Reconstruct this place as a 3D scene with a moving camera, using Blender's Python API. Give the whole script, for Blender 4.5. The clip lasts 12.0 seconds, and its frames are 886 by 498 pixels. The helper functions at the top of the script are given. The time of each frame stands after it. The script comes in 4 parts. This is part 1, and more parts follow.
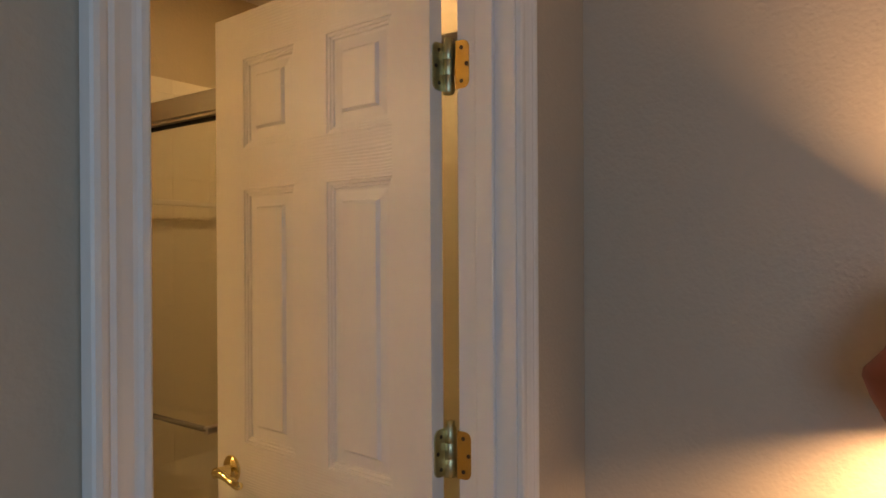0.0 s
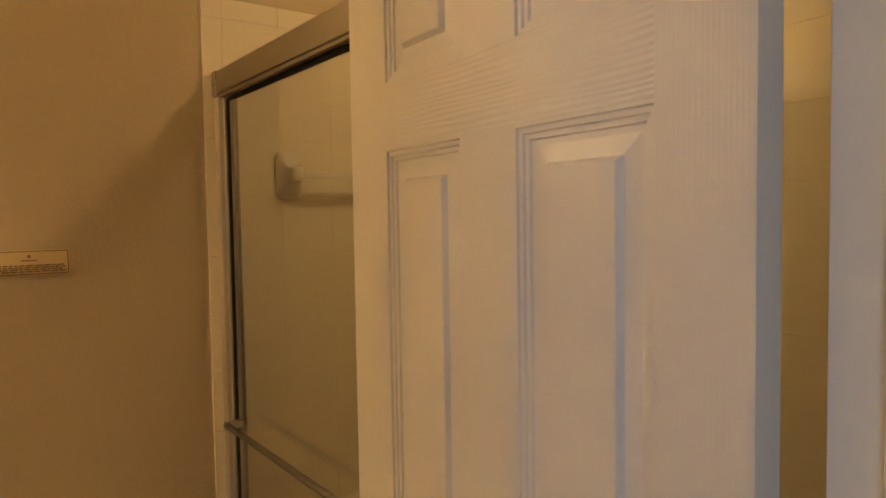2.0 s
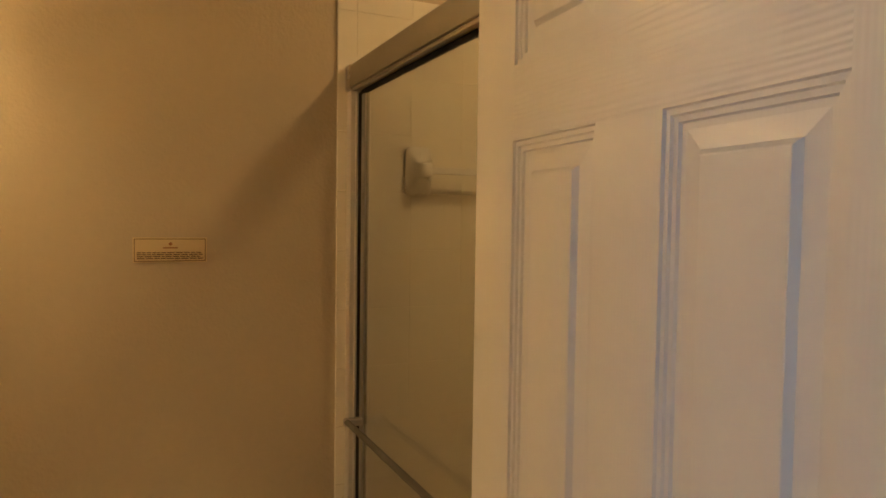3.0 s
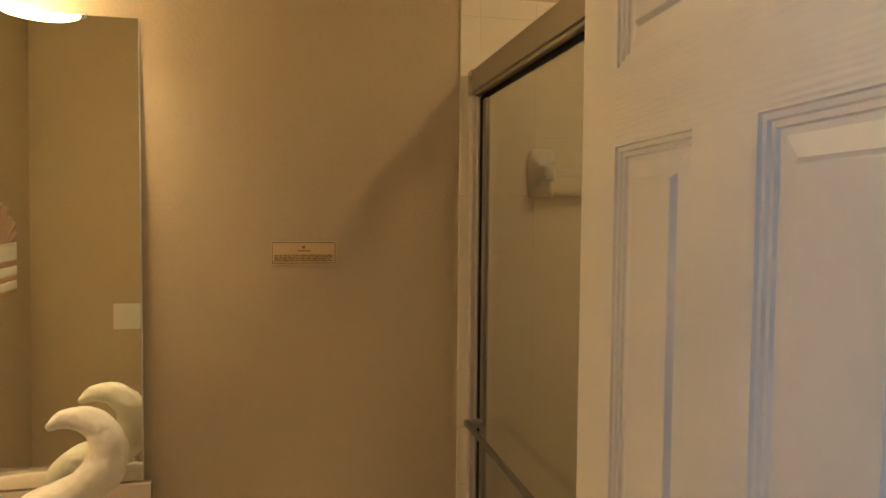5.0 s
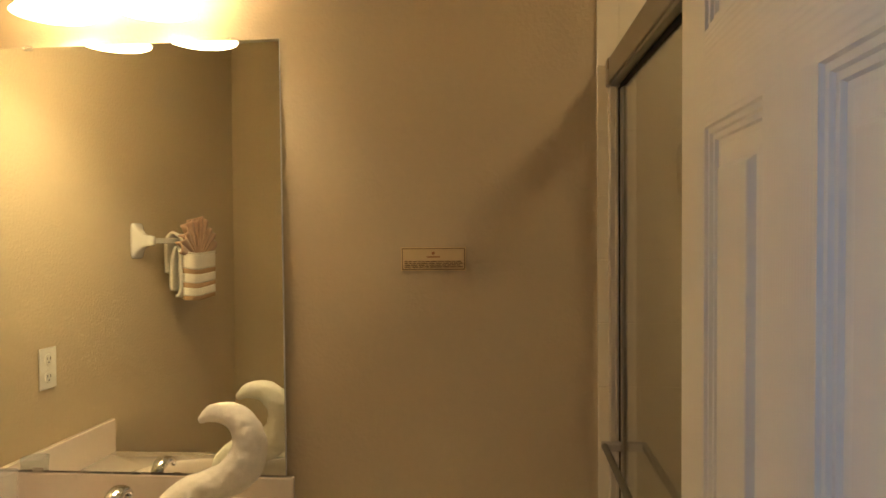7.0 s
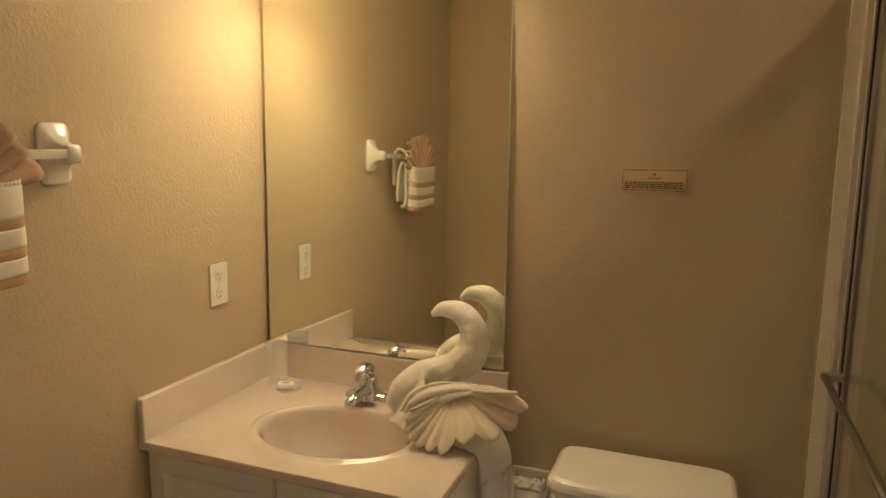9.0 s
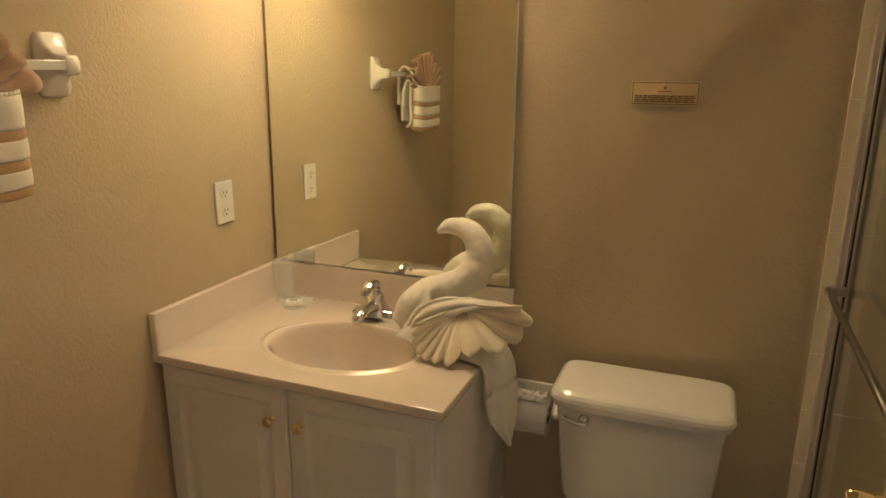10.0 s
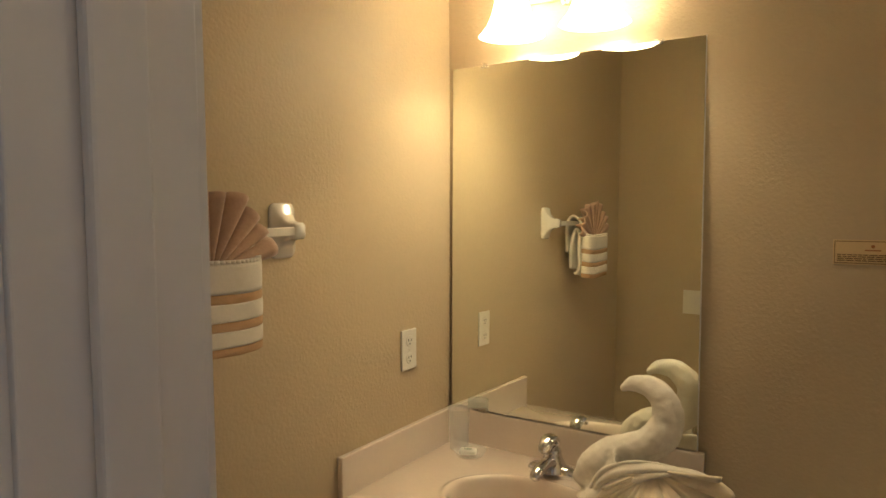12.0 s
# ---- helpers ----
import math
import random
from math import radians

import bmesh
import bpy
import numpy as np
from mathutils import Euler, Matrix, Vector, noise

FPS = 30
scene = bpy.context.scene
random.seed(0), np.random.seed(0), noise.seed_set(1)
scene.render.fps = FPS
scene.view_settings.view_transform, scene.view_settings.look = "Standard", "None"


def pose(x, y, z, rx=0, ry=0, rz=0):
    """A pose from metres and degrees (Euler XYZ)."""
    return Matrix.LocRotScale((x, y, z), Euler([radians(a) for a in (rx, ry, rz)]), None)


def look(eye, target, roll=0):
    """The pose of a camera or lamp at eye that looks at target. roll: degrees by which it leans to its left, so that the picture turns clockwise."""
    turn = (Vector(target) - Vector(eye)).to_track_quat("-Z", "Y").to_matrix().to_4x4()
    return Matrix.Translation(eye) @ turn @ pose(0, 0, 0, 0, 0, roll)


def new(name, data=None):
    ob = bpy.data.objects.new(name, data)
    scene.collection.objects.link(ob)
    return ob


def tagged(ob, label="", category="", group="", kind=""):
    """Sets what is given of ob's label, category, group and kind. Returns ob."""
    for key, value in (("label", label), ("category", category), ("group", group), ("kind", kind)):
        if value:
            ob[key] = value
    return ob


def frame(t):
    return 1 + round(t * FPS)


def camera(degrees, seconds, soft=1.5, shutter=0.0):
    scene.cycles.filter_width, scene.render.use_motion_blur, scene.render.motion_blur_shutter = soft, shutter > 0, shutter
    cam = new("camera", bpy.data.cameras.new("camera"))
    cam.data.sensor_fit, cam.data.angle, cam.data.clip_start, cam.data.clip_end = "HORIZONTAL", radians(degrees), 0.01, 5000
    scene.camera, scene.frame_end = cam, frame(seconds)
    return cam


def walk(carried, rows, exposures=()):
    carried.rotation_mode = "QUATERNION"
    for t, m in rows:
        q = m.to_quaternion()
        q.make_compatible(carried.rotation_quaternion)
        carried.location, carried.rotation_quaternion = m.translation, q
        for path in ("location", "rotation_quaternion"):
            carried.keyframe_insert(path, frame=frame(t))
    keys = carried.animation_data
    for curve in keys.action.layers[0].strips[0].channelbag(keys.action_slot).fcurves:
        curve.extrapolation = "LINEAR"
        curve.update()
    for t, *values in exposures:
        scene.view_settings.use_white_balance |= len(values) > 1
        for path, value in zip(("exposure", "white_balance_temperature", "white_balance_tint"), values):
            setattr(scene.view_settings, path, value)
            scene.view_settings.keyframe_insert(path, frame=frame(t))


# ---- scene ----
cam = camera(66.6, 12.0, soft=1.6)
PATH = [
    (0, (0.514, -2.233, 1.5), (2.13, -1.054, 1.494), -0.3),
    (0.5, (0.679, -2.087, 1.519), (2.24, -0.837, 1.504), -0.5),
    (1, (0.788, -1.968, 1.523), (2.27, -0.626, 1.468), -0.7),
    (1.5, (0.92, -1.851, 1.534), (2.281, -0.388, 1.453), -1.2),
    (2, (1.005, -1.75, 1.542), (2.198, -0.148, 1.445), -0.9),
    (2.5, (1.059, -1.698, 1.534), (2.014, 0.057, 1.444), 0.6),
    (3, (1.069, -1.682, 1.532), (1.918, 0.127, 1.445), 0.8),
    (3.5, (1.075, -1.687, 1.531), (1.837, 0.161, 1.452), 0.6),
    (5.3, (1.174, -1.706, 1.55), (1.541, 0.258, 1.457), 0.5),
    (5.5, (1.208, -1.683, 1.543), (1.533, 0.288, 1.46), 0.5),
    (6, (1.238, -1.663, 1.546), (1.509, 0.317, 1.464), -0.1),
    (6.5, (1.289, -1.649, 1.543), (1.437, 0.344, 1.466), -1.0),
    (7, (1.329, -1.637, 1.542), (1.153, 0.353, 1.463), -0.7),
    (7.5, (1.346, -1.671, 1.543), (0.973, 0.292, 1.463), -0.8),
    (7.7, (1.356, -1.69, 1.536), (0.908, 0.258, 1.463), -0.0),
    (9.3, (1.275, -1.767, 1.54), (0.542, 0.054, 1.158), 0.3),
    (9.5, (1.277, -1.766, 1.531), (0.541, 0.045, 1.106), 0.3),
    (10, (1.282, -1.766, 1.51), (0.569, 0.029, 0.992), 0.3),
    (10.5, (1.276, -1.767, 1.506), (0.585, 0.021, 0.934), 0.3),
    (11, (1.262, -1.772, 1.523), (0.533, 0.029, 1.049), 0.3),
    (11.5, (1.234, -1.808, 1.557), (0.328, -0.044, 1.299), -0.3),
    (12, (1.2, -1.836, 1.574), (0.089, -0.178, 1.438), -0.4),
]
walk(cam, [(t, look(eye, target, roll)) for t, eye, target, roll in PATH],
     exposures=((0, -0.08, 8600, 20), (0.5, 0.1, 8500, 19), (1.5, 0.12, 8500, 17), (2.5, 0.02, 8100, 15), (3.5, 0.05, 7500, 13), (5.5, 0.1, 6650, 9), (6.5, 0.06, 6450, 8), (7.5, 0.05, 6250, 8), (9.5, -0.12, 6100, 8), (10.5, 0.05, 6100, 8), (12, -0.25, 5800, 6)))

# ---- light ----
world = bpy.data.worlds.new("daylight")
scene.world = world
world.use_nodes = True
wn = world.node_tree
sky = wn.nodes.new("ShaderNodeTexSky")
sky.sky_type = "NISHITA"
sky.sun_disc = False
sky.sun_elevation, sky.sun_rotation = radians(40), radians(20)
wn.nodes["Background"].inputs["Strength"].default_value = 0.1
wn.links.new(sky.outputs[0], wn.nodes["Background"].inputs["Color"])

BULB_WATTS = 8.3
SHOWER_WATTS = 2.5
BULB_COLOUR = (1.0, 0.765, 0.45)
WINDOW_WATTS = 22.0
WINDOW_COLOUR = (0.33, 0.60, 1.0)
BEDSIDE_WATTS = 46.0


def bulb(name, place, watts, colour, radius=0.03):
    data = bpy.data.lights.new(name, "POINT")
    data.energy, data.color, data.shadow_soft_size = watts, colour, radius
    ob = new(name, data)
    ob.location = place
    return ob


# ---- materials ----
def material(name, colour, rough=0.5, metal=0.0, grain=None, bump=(), mottle=0.06, mottle_scale=3.0, coat=0.0, sheen=0.0):
    """A principled material. grain: stretch of the coordinates; bump: rows of (scale, distance in m, detail)."""
    m = bpy.data.materials.new(name)
    m.use_nodes = True
    nt = m.node_tree
    p = nt.nodes["Principled BSDF"]
    p.inputs["Roughness"].default_value = rough
    p.inputs["Metallic"].default_value = metal
    p.inputs["Coat Weight"].default_value = coat
    p.inputs["Sheen Weight"].default_value = sheen
    tc = nt.nodes.new("ShaderNodeTexCoord")
    src = tc.outputs["Object"]
    if grain:
        mp = nt.nodes.new("ShaderNodeMapping")
        mp.inputs["Scale"].default_value = grain
        nt.links.new(src, mp.inputs["Vector"])
        src = mp.outputs[0]
    n1 = nt.nodes.new("ShaderNodeTexNoise")
    n1.inputs["Scale"].default_value, n1.inputs["Detail"].default_value = mottle_scale, 6
    n2 = nt.nodes.new("ShaderNodeTexNoise")
    n2.inputs["Scale"].default_value, n2.inputs["Detail"].default_value = mottle_scale * 17, 3
    nt.links.new(src, n1.inputs["Vector"])
    nt.links.new(src, n2.inputs["Vector"])
    add = nt.nodes.new("ShaderNodeMath")
    add.operation = "ADD"
    nt.links.new(n1.outputs["Fac"], add.inputs[0])
    nt.links.new(n2.outputs["Fac"], add.inputs[1])
    ramp = nt.nodes.new("ShaderNodeMapRange")
    ramp.inputs["From Min"].default_value, ramp.inputs["From Max"].default_value = 0.6, 1.4
    nt.links.new(add.outputs[0], ramp.inputs["Value"])
    mix = nt.nodes.new("ShaderNodeMix")
    mix.data_type = "RGBA"
    mix.inputs["A"].default_value = (*[c * (1 - mottle) for c in colour], 1)
    mix.inputs["B"].default_value = (*[min(1, c * (1 + mottle)) for c in colour], 1)
    nt.links.new(ramp.outputs[0], mix.inputs["Factor"])
    nt.links.new(mix.outputs["Result"], p.inputs["Base Color"])
    rr = nt.nodes.new("ShaderNodeMapRange")
    rr.inputs["To Min"].default_value, rr.inputs["To Max"].default_value = max(0.02, rough * 0.85), min(1, rough * 1.15)
    nt.links.new(n1.outputs["Fac"], rr.inputs["Value"])
    nt.links.new(rr.outputs[0], p.inputs["Roughness"])
    last = None
    for scale, dist, detail in bump:
        t = nt.nodes.new("ShaderNodeTexNoise")
        t.inputs["Scale"].default_value, t.inputs["Detail"].default_value = scale, detail
        nt.links.new(src, t.inputs["Vector"])
        b = nt.nodes.new("ShaderNodeBump")
        b.inputs["Distance"].default_value, b.inputs["Strength"].default_value = dist, 1.0
        nt.links.new(t.outputs["Fac"], b.inputs["Height"])
        if last:
            nt.links.new(last.outputs[0], b.inputs["Normal"])
        last = b
    if last:
        nt.links.new(last.outputs[0], p.inputs["Normal"])
    return m


def wood_grain(m, across, period, dist, waver):
    """Adds the embossed grain of a moulded door: wavering lines, lying along x (across) or standing upright."""
    nt = m.node_tree
    p = nt.nodes["Principled BSDF"]
    tc = nt.nodes.new("ShaderNodeTexCoord")
    mp = nt.nodes.new("ShaderNodeMapping")
    mp.inputs["Scale"].default_value = (0.16, 0.16, 1) if across else (1, 1, 0.06)
    w = nt.nodes.new("ShaderNodeTexWave")
    w.bands_direction = "Z" if across else "X"
    w.inputs["Scale"].default_value = 0.314 / period
    w.inputs["Distortion"].default_value, w.inputs["Detail"].default_value = waver, 2.0
    w.inputs["Detail Scale"].default_value, w.inputs["Detail Roughness"].default_value = 0.45, 0.55
    patch = nt.nodes.new("ShaderNodeTexNoise")
    patch.inputs["Scale"].default_value, patch.inputs["Detail"].default_value = 9.0, 2
    weight = nt.nodes.new("ShaderNodeMath")
    weight.operation = "MULTIPLY"
    b = nt.nodes.new("ShaderNodeBump")
    b.inputs["Distance"].default_value = dist
    nt.links.new(tc.outputs["Object"], mp.inputs["Vector"])
    nt.links.new(mp.outputs[0], w.inputs["Vector"])
    nt.links.new(tc.outputs["Object"], patch.inputs["Vector"])
    nt.links.new(w.outputs["Fac"], weight.inputs[0])
    nt.links.new(patch.outputs["Fac"], weight.inputs[1])
    nt.links.new(weight.outputs[0], b.inputs["Height"])
    nt.links.new(b.outputs[0], p.inputs["Normal"])
    return m


ORANGE_PEEL = ((105, 0.0013, 1.5), (320, 0.00016, 1))
paint = material("tan wall paint", (0.55, 0.445, 0.295), 0.5, bump=ORANGE_PEEL, mottle=0.03)
bed_paint = material("greige wall paint", (0.47, 0.41, 0.33), 0.6, bump=ORANGE_PEEL, mottle=0.03)
ceiling_paint = material("ceiling paint", (0.74, 0.70, 0.62), 0.8, bump=((60, 0.004, 3),), mottle=0.03)
trim_white = material("white trim paint", (0.78, 0.77, 0.74), 0.38, bump=((40, 0.0003, 2),), mottle=0.02)
door_rail = wood_grain(material("white door paint, grain across", (0.80, 0.78, 0.74), 0.34, mottle=0.015), True, 0.0072, 0.0008, 9.0)
door_stile = wood_grain(material("white door paint, grain upright", (0.80, 0.78, 0.74), 0.34, mottle=0.015), False, 0.0055, 0.00022, 6.0)
door_panel = wood_grain(material("white door paint, panel", (0.80, 0.78, 0.74), 0.34, mottle=0.015), False, 0.0055, 0.00008, 6.0)
cabinet_white = material("white cabinet foil", (0.78, 0.76, 0.72), 0.42, mottle=0.015)
marble = material("cultured marble", (0.76, 0.665, 0.58), 0.03, mottle=0.03, mottle_scale=5, coat=1.0)
porcelain = material("white porcelain", (0.80, 0.77, 0.71), 0.10, mottle=0.01, coat=0.5)
ceramic = material("glazed ceramic", (0.82, 0.79, 0.73), 0.15, mottle=0.01, coat=0.4)
tile_glaze = material("cream tile glaze", (0.88, 0.81, 0.66), 0.16, bump=((9, 0.0012, 1),), mottle=0.02, coat=0.3)
grout = material("tile grout", (0.86, 0.79, 0.64), 0.9, bump=((300, 0.0006, 2),))
chrome = material("chrome", (0.72, 0.72, 0.74), 0.06, 1.0, mottle=0.01)
nickel = material("brushed nickel", (0.56, 0.51, 0.45), 0.28, 1.0, mottle=0.03)
aluminium = material("satin aluminium", (0.42, 0.39, 0.34), 0.36, 1.0, grain=(60, 60, 2), bump=((20, 0.0001, 1),), mottle=0.03)
bar_metal = material("dull nickel", (0.22, 0.20, 0.17), 0.5, 1.0, mottle=0.03)
# frame aluminium with the vanity light on the jamb put into its colour
lit_jamb_metal = material("anodised aluminium, lit pale", (0.76, 0.71, 0.63), 0.55, 1.0, grain=(60, 60, 2), bump=((20, 0.0001, 1),), mottle=0.03)
brass = material("polished brass", (0.82, 0.69, 0.37), 0.10, 1.0, mottle=0.03, bump=((120, 0.0002, 1),))
old_brass = material("tarnished brass", (0.56, 0.53, 0.33), 0.36, 1.0, mottle=0.25, mottle_scale=30, bump=((160, 0.0004, 2),))
screw_dark = material("dark screw", (0.10, 0.08, 0.06), 0.45, 0.8)
rubber = material("black gasket", (0.012, 0.011, 0.010), 0.8)
rubber.node_tree.nodes["Principled BSDF"].inputs["Specular IOR Level"].default_value = 0.15
terry = material("white terry cloth", (0.80, 0.75, 0.66), 0.95, bump=((500, 0.0007, 2), (40, 0.0012, 2)), mottle=0.05, mottle_scale=12, sheen=0.3)
tan_terry = material("tan terry cloth", (0.50, 0.33, 0.235), 0.95, bump=((500, 0.0007, 2), (40, 0.0012, 2)), mottle=0.09, mottle_scale=12, sheen=0.3)
cream_terry = material("cream terry cloth", (0.80, 0.70, 0.53), 0.95, bump=((500, 0.0007, 2), (40, 0.0012, 2)), mottle=0.05, mottle_scale=12, sheen=0.3)
gold_band = material("gold woven band", (0.50, 0.32, 0.17), 0.7, bump=((500, 0.0008, 1),), mottle=0.08, mottle_scale=20)
paper = material("toilet paper", (0.82, 0.78, 0.72), 0.95, bump=((260, 0.001, 2),), mottle=0.02)
card = material("brown cardboard", (0.30, 0.2, 0.12), 0.9)
plate_white = material("white plastic plate", (0.80, 0.77, 0.70), 0.3, mottle=0.01)
slot_dark = material("dark slot", (0.03, 0.025, 0.02), 0.6)
sign_gold = material("gold sign plate", (0.68, 0.53, 0.29), 0.32, 0.0, mottle=0.06, mottle_scale=25)
sign_brown = material("brown sign ink", (0.16, 0.09, 0.035), 0.5)
sign_rust = material("rust sign ink", (0.36, 0.15, 0.06), 0.5)
soap_white = material("white soap wrapper", (0.80, 0.79, 0.74), 0.4)
soap_ink = material("grey green ink", (0.16, 0.22, 0.19), 0.5)
floor_vinyl = material("beige floor tile", (0.45, 0.38, 0.28), 0.35, bump=((30, 0.001, 2),), mottle=0.08)
carpet = material("beige carpet", (0.33, 0.27, 0.20), 1.0, bump=((300, 0.006, 2),), mottle=0.15, mottle_scale=20)
acrylic = material("white shower pan", (0.74, 0.70, 0.62), 0.25, mottle=0.02)
window_white = material("white window vinyl", (0.80, 0.80, 0.80), 0.4)


def pane_material(name, colour):
    """Thin clear glass: light goes straight through, gloss grows towards grazing angles."""
    m = bpy.data.materials.new(name)
    m.use_nodes = True
    nt = m.node_tree
    nt.nodes.remove(nt.nodes["Principled BSDF"])
    clear = nt.nodes.new("ShaderNodeBsdfTransparent")
    clear.inputs["Color"].default_value = (*colour, 1)
    gloss = nt.nodes.new("ShaderNodeBsdfGlossy")
    gloss.inputs["Roughness"].default_value = 0.01
    lw = nt.nodes.new("ShaderNodeLayerWeight")
    lw.inputs["Blend"].default_value = 0.5
    power = nt.nodes.new("ShaderNodeMath")
    power.operation = "POWER"
    power.inputs[1].default_value = 5.0
    nt.links.new(lw.outputs["Facing"], power.inputs[0])
    reach = nt.nodes.new("ShaderNodeMath")
    reach.operation = "MULTIPLY_ADD"
    reach.inputs[1].default_value, reach.inputs[2].default_value = 0.91, 0.085
    nt.links.new(power.outputs[0], reach.inputs[0])
    mix = nt.nodes.new("ShaderNodeMixShader")
    nt.links.new(reach.outputs[0], mix.inputs[0])
    nt.links.new(clear.outputs[0], mix.inputs[1])
    nt.links.new(gloss.outputs[0], mix.inputs[2])
    nt.links.new(mix.outputs[0], nt.nodes["Material Output"].inputs["Surface"])
    return m


def shade_material(name, colour, glow, glow_colour):
    """Frosted glass or cloth lit from within by its bulb."""
    m = bpy.data.materials.new(name)
    m.use_nodes = True
    nt = m.node_tree
    p = nt.nodes["Principled BSDF"]
    p.inputs["Base Color"].default_value = (*colour, 1)
    p.inputs["Roughness"].default_value = 0.35
    p.inputs["Emission Color"].default_value = (*glow_colour, 1)
    p.inputs["Emission Strength"].default_value = glow
    tr = nt.nodes.new("ShaderNodeBsdfTranslucent")
    tr.inputs["Color"].default_value = (*colour, 1)
    mx = nt.nodes.new("ShaderNodeMixShader")
    mx.inputs[0].default_value = 0.5
    nt.links.new(p.outputs[0], mx.inputs[1])
    nt.links.new(tr.outputs[0], mx.inputs[2])
    nt.links.new(mx.outputs[0], nt.nodes["Material Output"].inputs["Surface"])
    return m


silver = material("mirror silver", (0.93, 0.95, 0.87), 0.0, 1.0, mottle=0.0)
silver.node_tree.nodes["Principled BSDF"].inputs["Roughness"].default_value = 0.0
for link in list(silver.node_tree.links):
    if link.to_socket.name == "Roughness":
        silver.node_tree.links.remove(link)
shower_glass = pane_material("shower glass", (0.90, 0.90, 0.87))
clear_plastic = bpy.data.materials.new("clear plastic")
clear_plastic.use_nodes = True
cn = clear_plastic.node_tree
cn.nodes["Principled BSDF"].inputs["Base Color"].default_value = (0.85, 0.82, 0.78, 1)
cn.nodes["Principled BSDF"].inputs["Roughness"].default_value = 0.12
see = cn.nodes.new("ShaderNodeBsdfTransparent")
blend = cn.nodes.new("ShaderNodeMixShader")
blend.inputs[0].default_value = 0.30
cn.links.new(see.outputs[0], blend.inputs[1])
cn.links.new(cn.nodes["Principled BSDF"].outputs[0], blend.inputs[2])
cn.links.new(blend.outputs[0], cn.nodes["Material Output"].inputs["Surface"])
window_glass = pane_material("window glass", (0.97, 0.98, 0.98))
frosted = shade_material("frosted lamp glass", (0.85, 0.80, 0.70), 21.0, (1.0, 0.755, 0.43))
lamp_cloth = shade_material("brown lamp cloth", (0.055, 0.030, 0.026), 0.02, (1.0, 0.4, 0.15))


# ---- mesh helpers ----
def link_mesh(name, bm, mat):
    bmesh.ops.recalc_face_normals(bm, faces=bm.faces)
    me = bpy.data.meshes.new(name)
    bm.to_mesh(me)
    bm.free()
    me.materials.append(mat)
    return new(name, me)


def part(name, bm, mat, parent, label="", smooth=False):
    ob = link_mesh(name, bm, mat)
    if smooth:
        ob.data.shade_smooth()
    ob.parent = parent
    return tagged(ob, label)


def thing(name, m, label, category, group="", kind=""):
    ob = new(name)
    ob.empty_display_size = 0.05
    ob.matrix_basis = m
    return tagged(ob, label, category, group, kind)


def solid(name, bm, mat, label, category, kind="", m=None, smooth=False):
    ob = link_mesh(name, bm, mat)
    if smooth:
        ob.data.shade_smooth()
    if m is not None:
        ob.matrix_basis = m
    return tagged(ob, label, category, "", kind)


def box(lo, hi, bevel=0.0, bm=None, segments=2):
    bm = bm or bmesh.new()
    vs = [bm.verts.new((x, y, z)) for x in (lo[0], hi[0]) for y in (lo[1], hi[1]) for z in (lo[2], hi[2])]
    fs = []
    for q in ((0, 1, 3, 2), (4, 6, 7, 5), (0, 4, 5, 1), (2, 3, 7, 6), (0, 2, 6, 4), (1, 5, 7, 3)):
        fs.append(bm.faces.new([vs[i] for i in q]))
    if bevel:
        edges = {e for f in fs for e in f.edges}
        bmesh.ops.bevel(bm, geom=list(edges), offset=bevel, segments=segments, affect="EDGES", profile=0.5)
    return bm


def lathe(profile, n=32, bm=None, m=None, closed=False):
    """Turns rows of (radius, z) about z."""
    bm = bm or bmesh.new()
    m = m or Matrix()
    rings = []
    for r, z in profile:
        if r < 1e-6:
            rings.append([bm.verts.new(m @ Vector((0, 0, z)))])
        else:
            rings.append([bm.verts.new(m @ Vector((r * math.cos(a), r * math.sin(a), z))) for a in [2 * math.pi * i / n for i in range(n)]])
    pairs = list(zip(rings, rings[1:])) + ([(rings[-1], rings[0])] if closed else [])
    for a, b in pairs:
        for i in range(n):
            j = (i + 1) % n
            q = [a[i % len(a)], a[j % len(a)], b[j % len(b)], b[i % len(b)]]
            q = list(dict.fromkeys(q))
            if len(q) > 2:
                bm.faces.new(q)
    return bm


def smooth_path(points, n):
    """Points on a Catmull-Rom curve through rows of numbers."""
    p = [np.array(q, float) for q in points]
    p = [2 * p[0] - p[1]] + p + [2 * p[-1] - p[-2]]
    out = []
    for i in range(1, len(p) - 2):
        for k in range(n):
            t = k / n
            out.append(0.5 * (2 * p[i] + (p[i + 1] - p[i - 1]) * t + (2 * p[i - 1] - 5 * p[i] + 4 * p[i + 1] - p[i + 2]) * t ** 2
                              + (3 * p[i] - p[i - 1] - 3 * p[i + 1] + p[i + 2]) * t ** 3))
    out.append(p[-2])
    return out


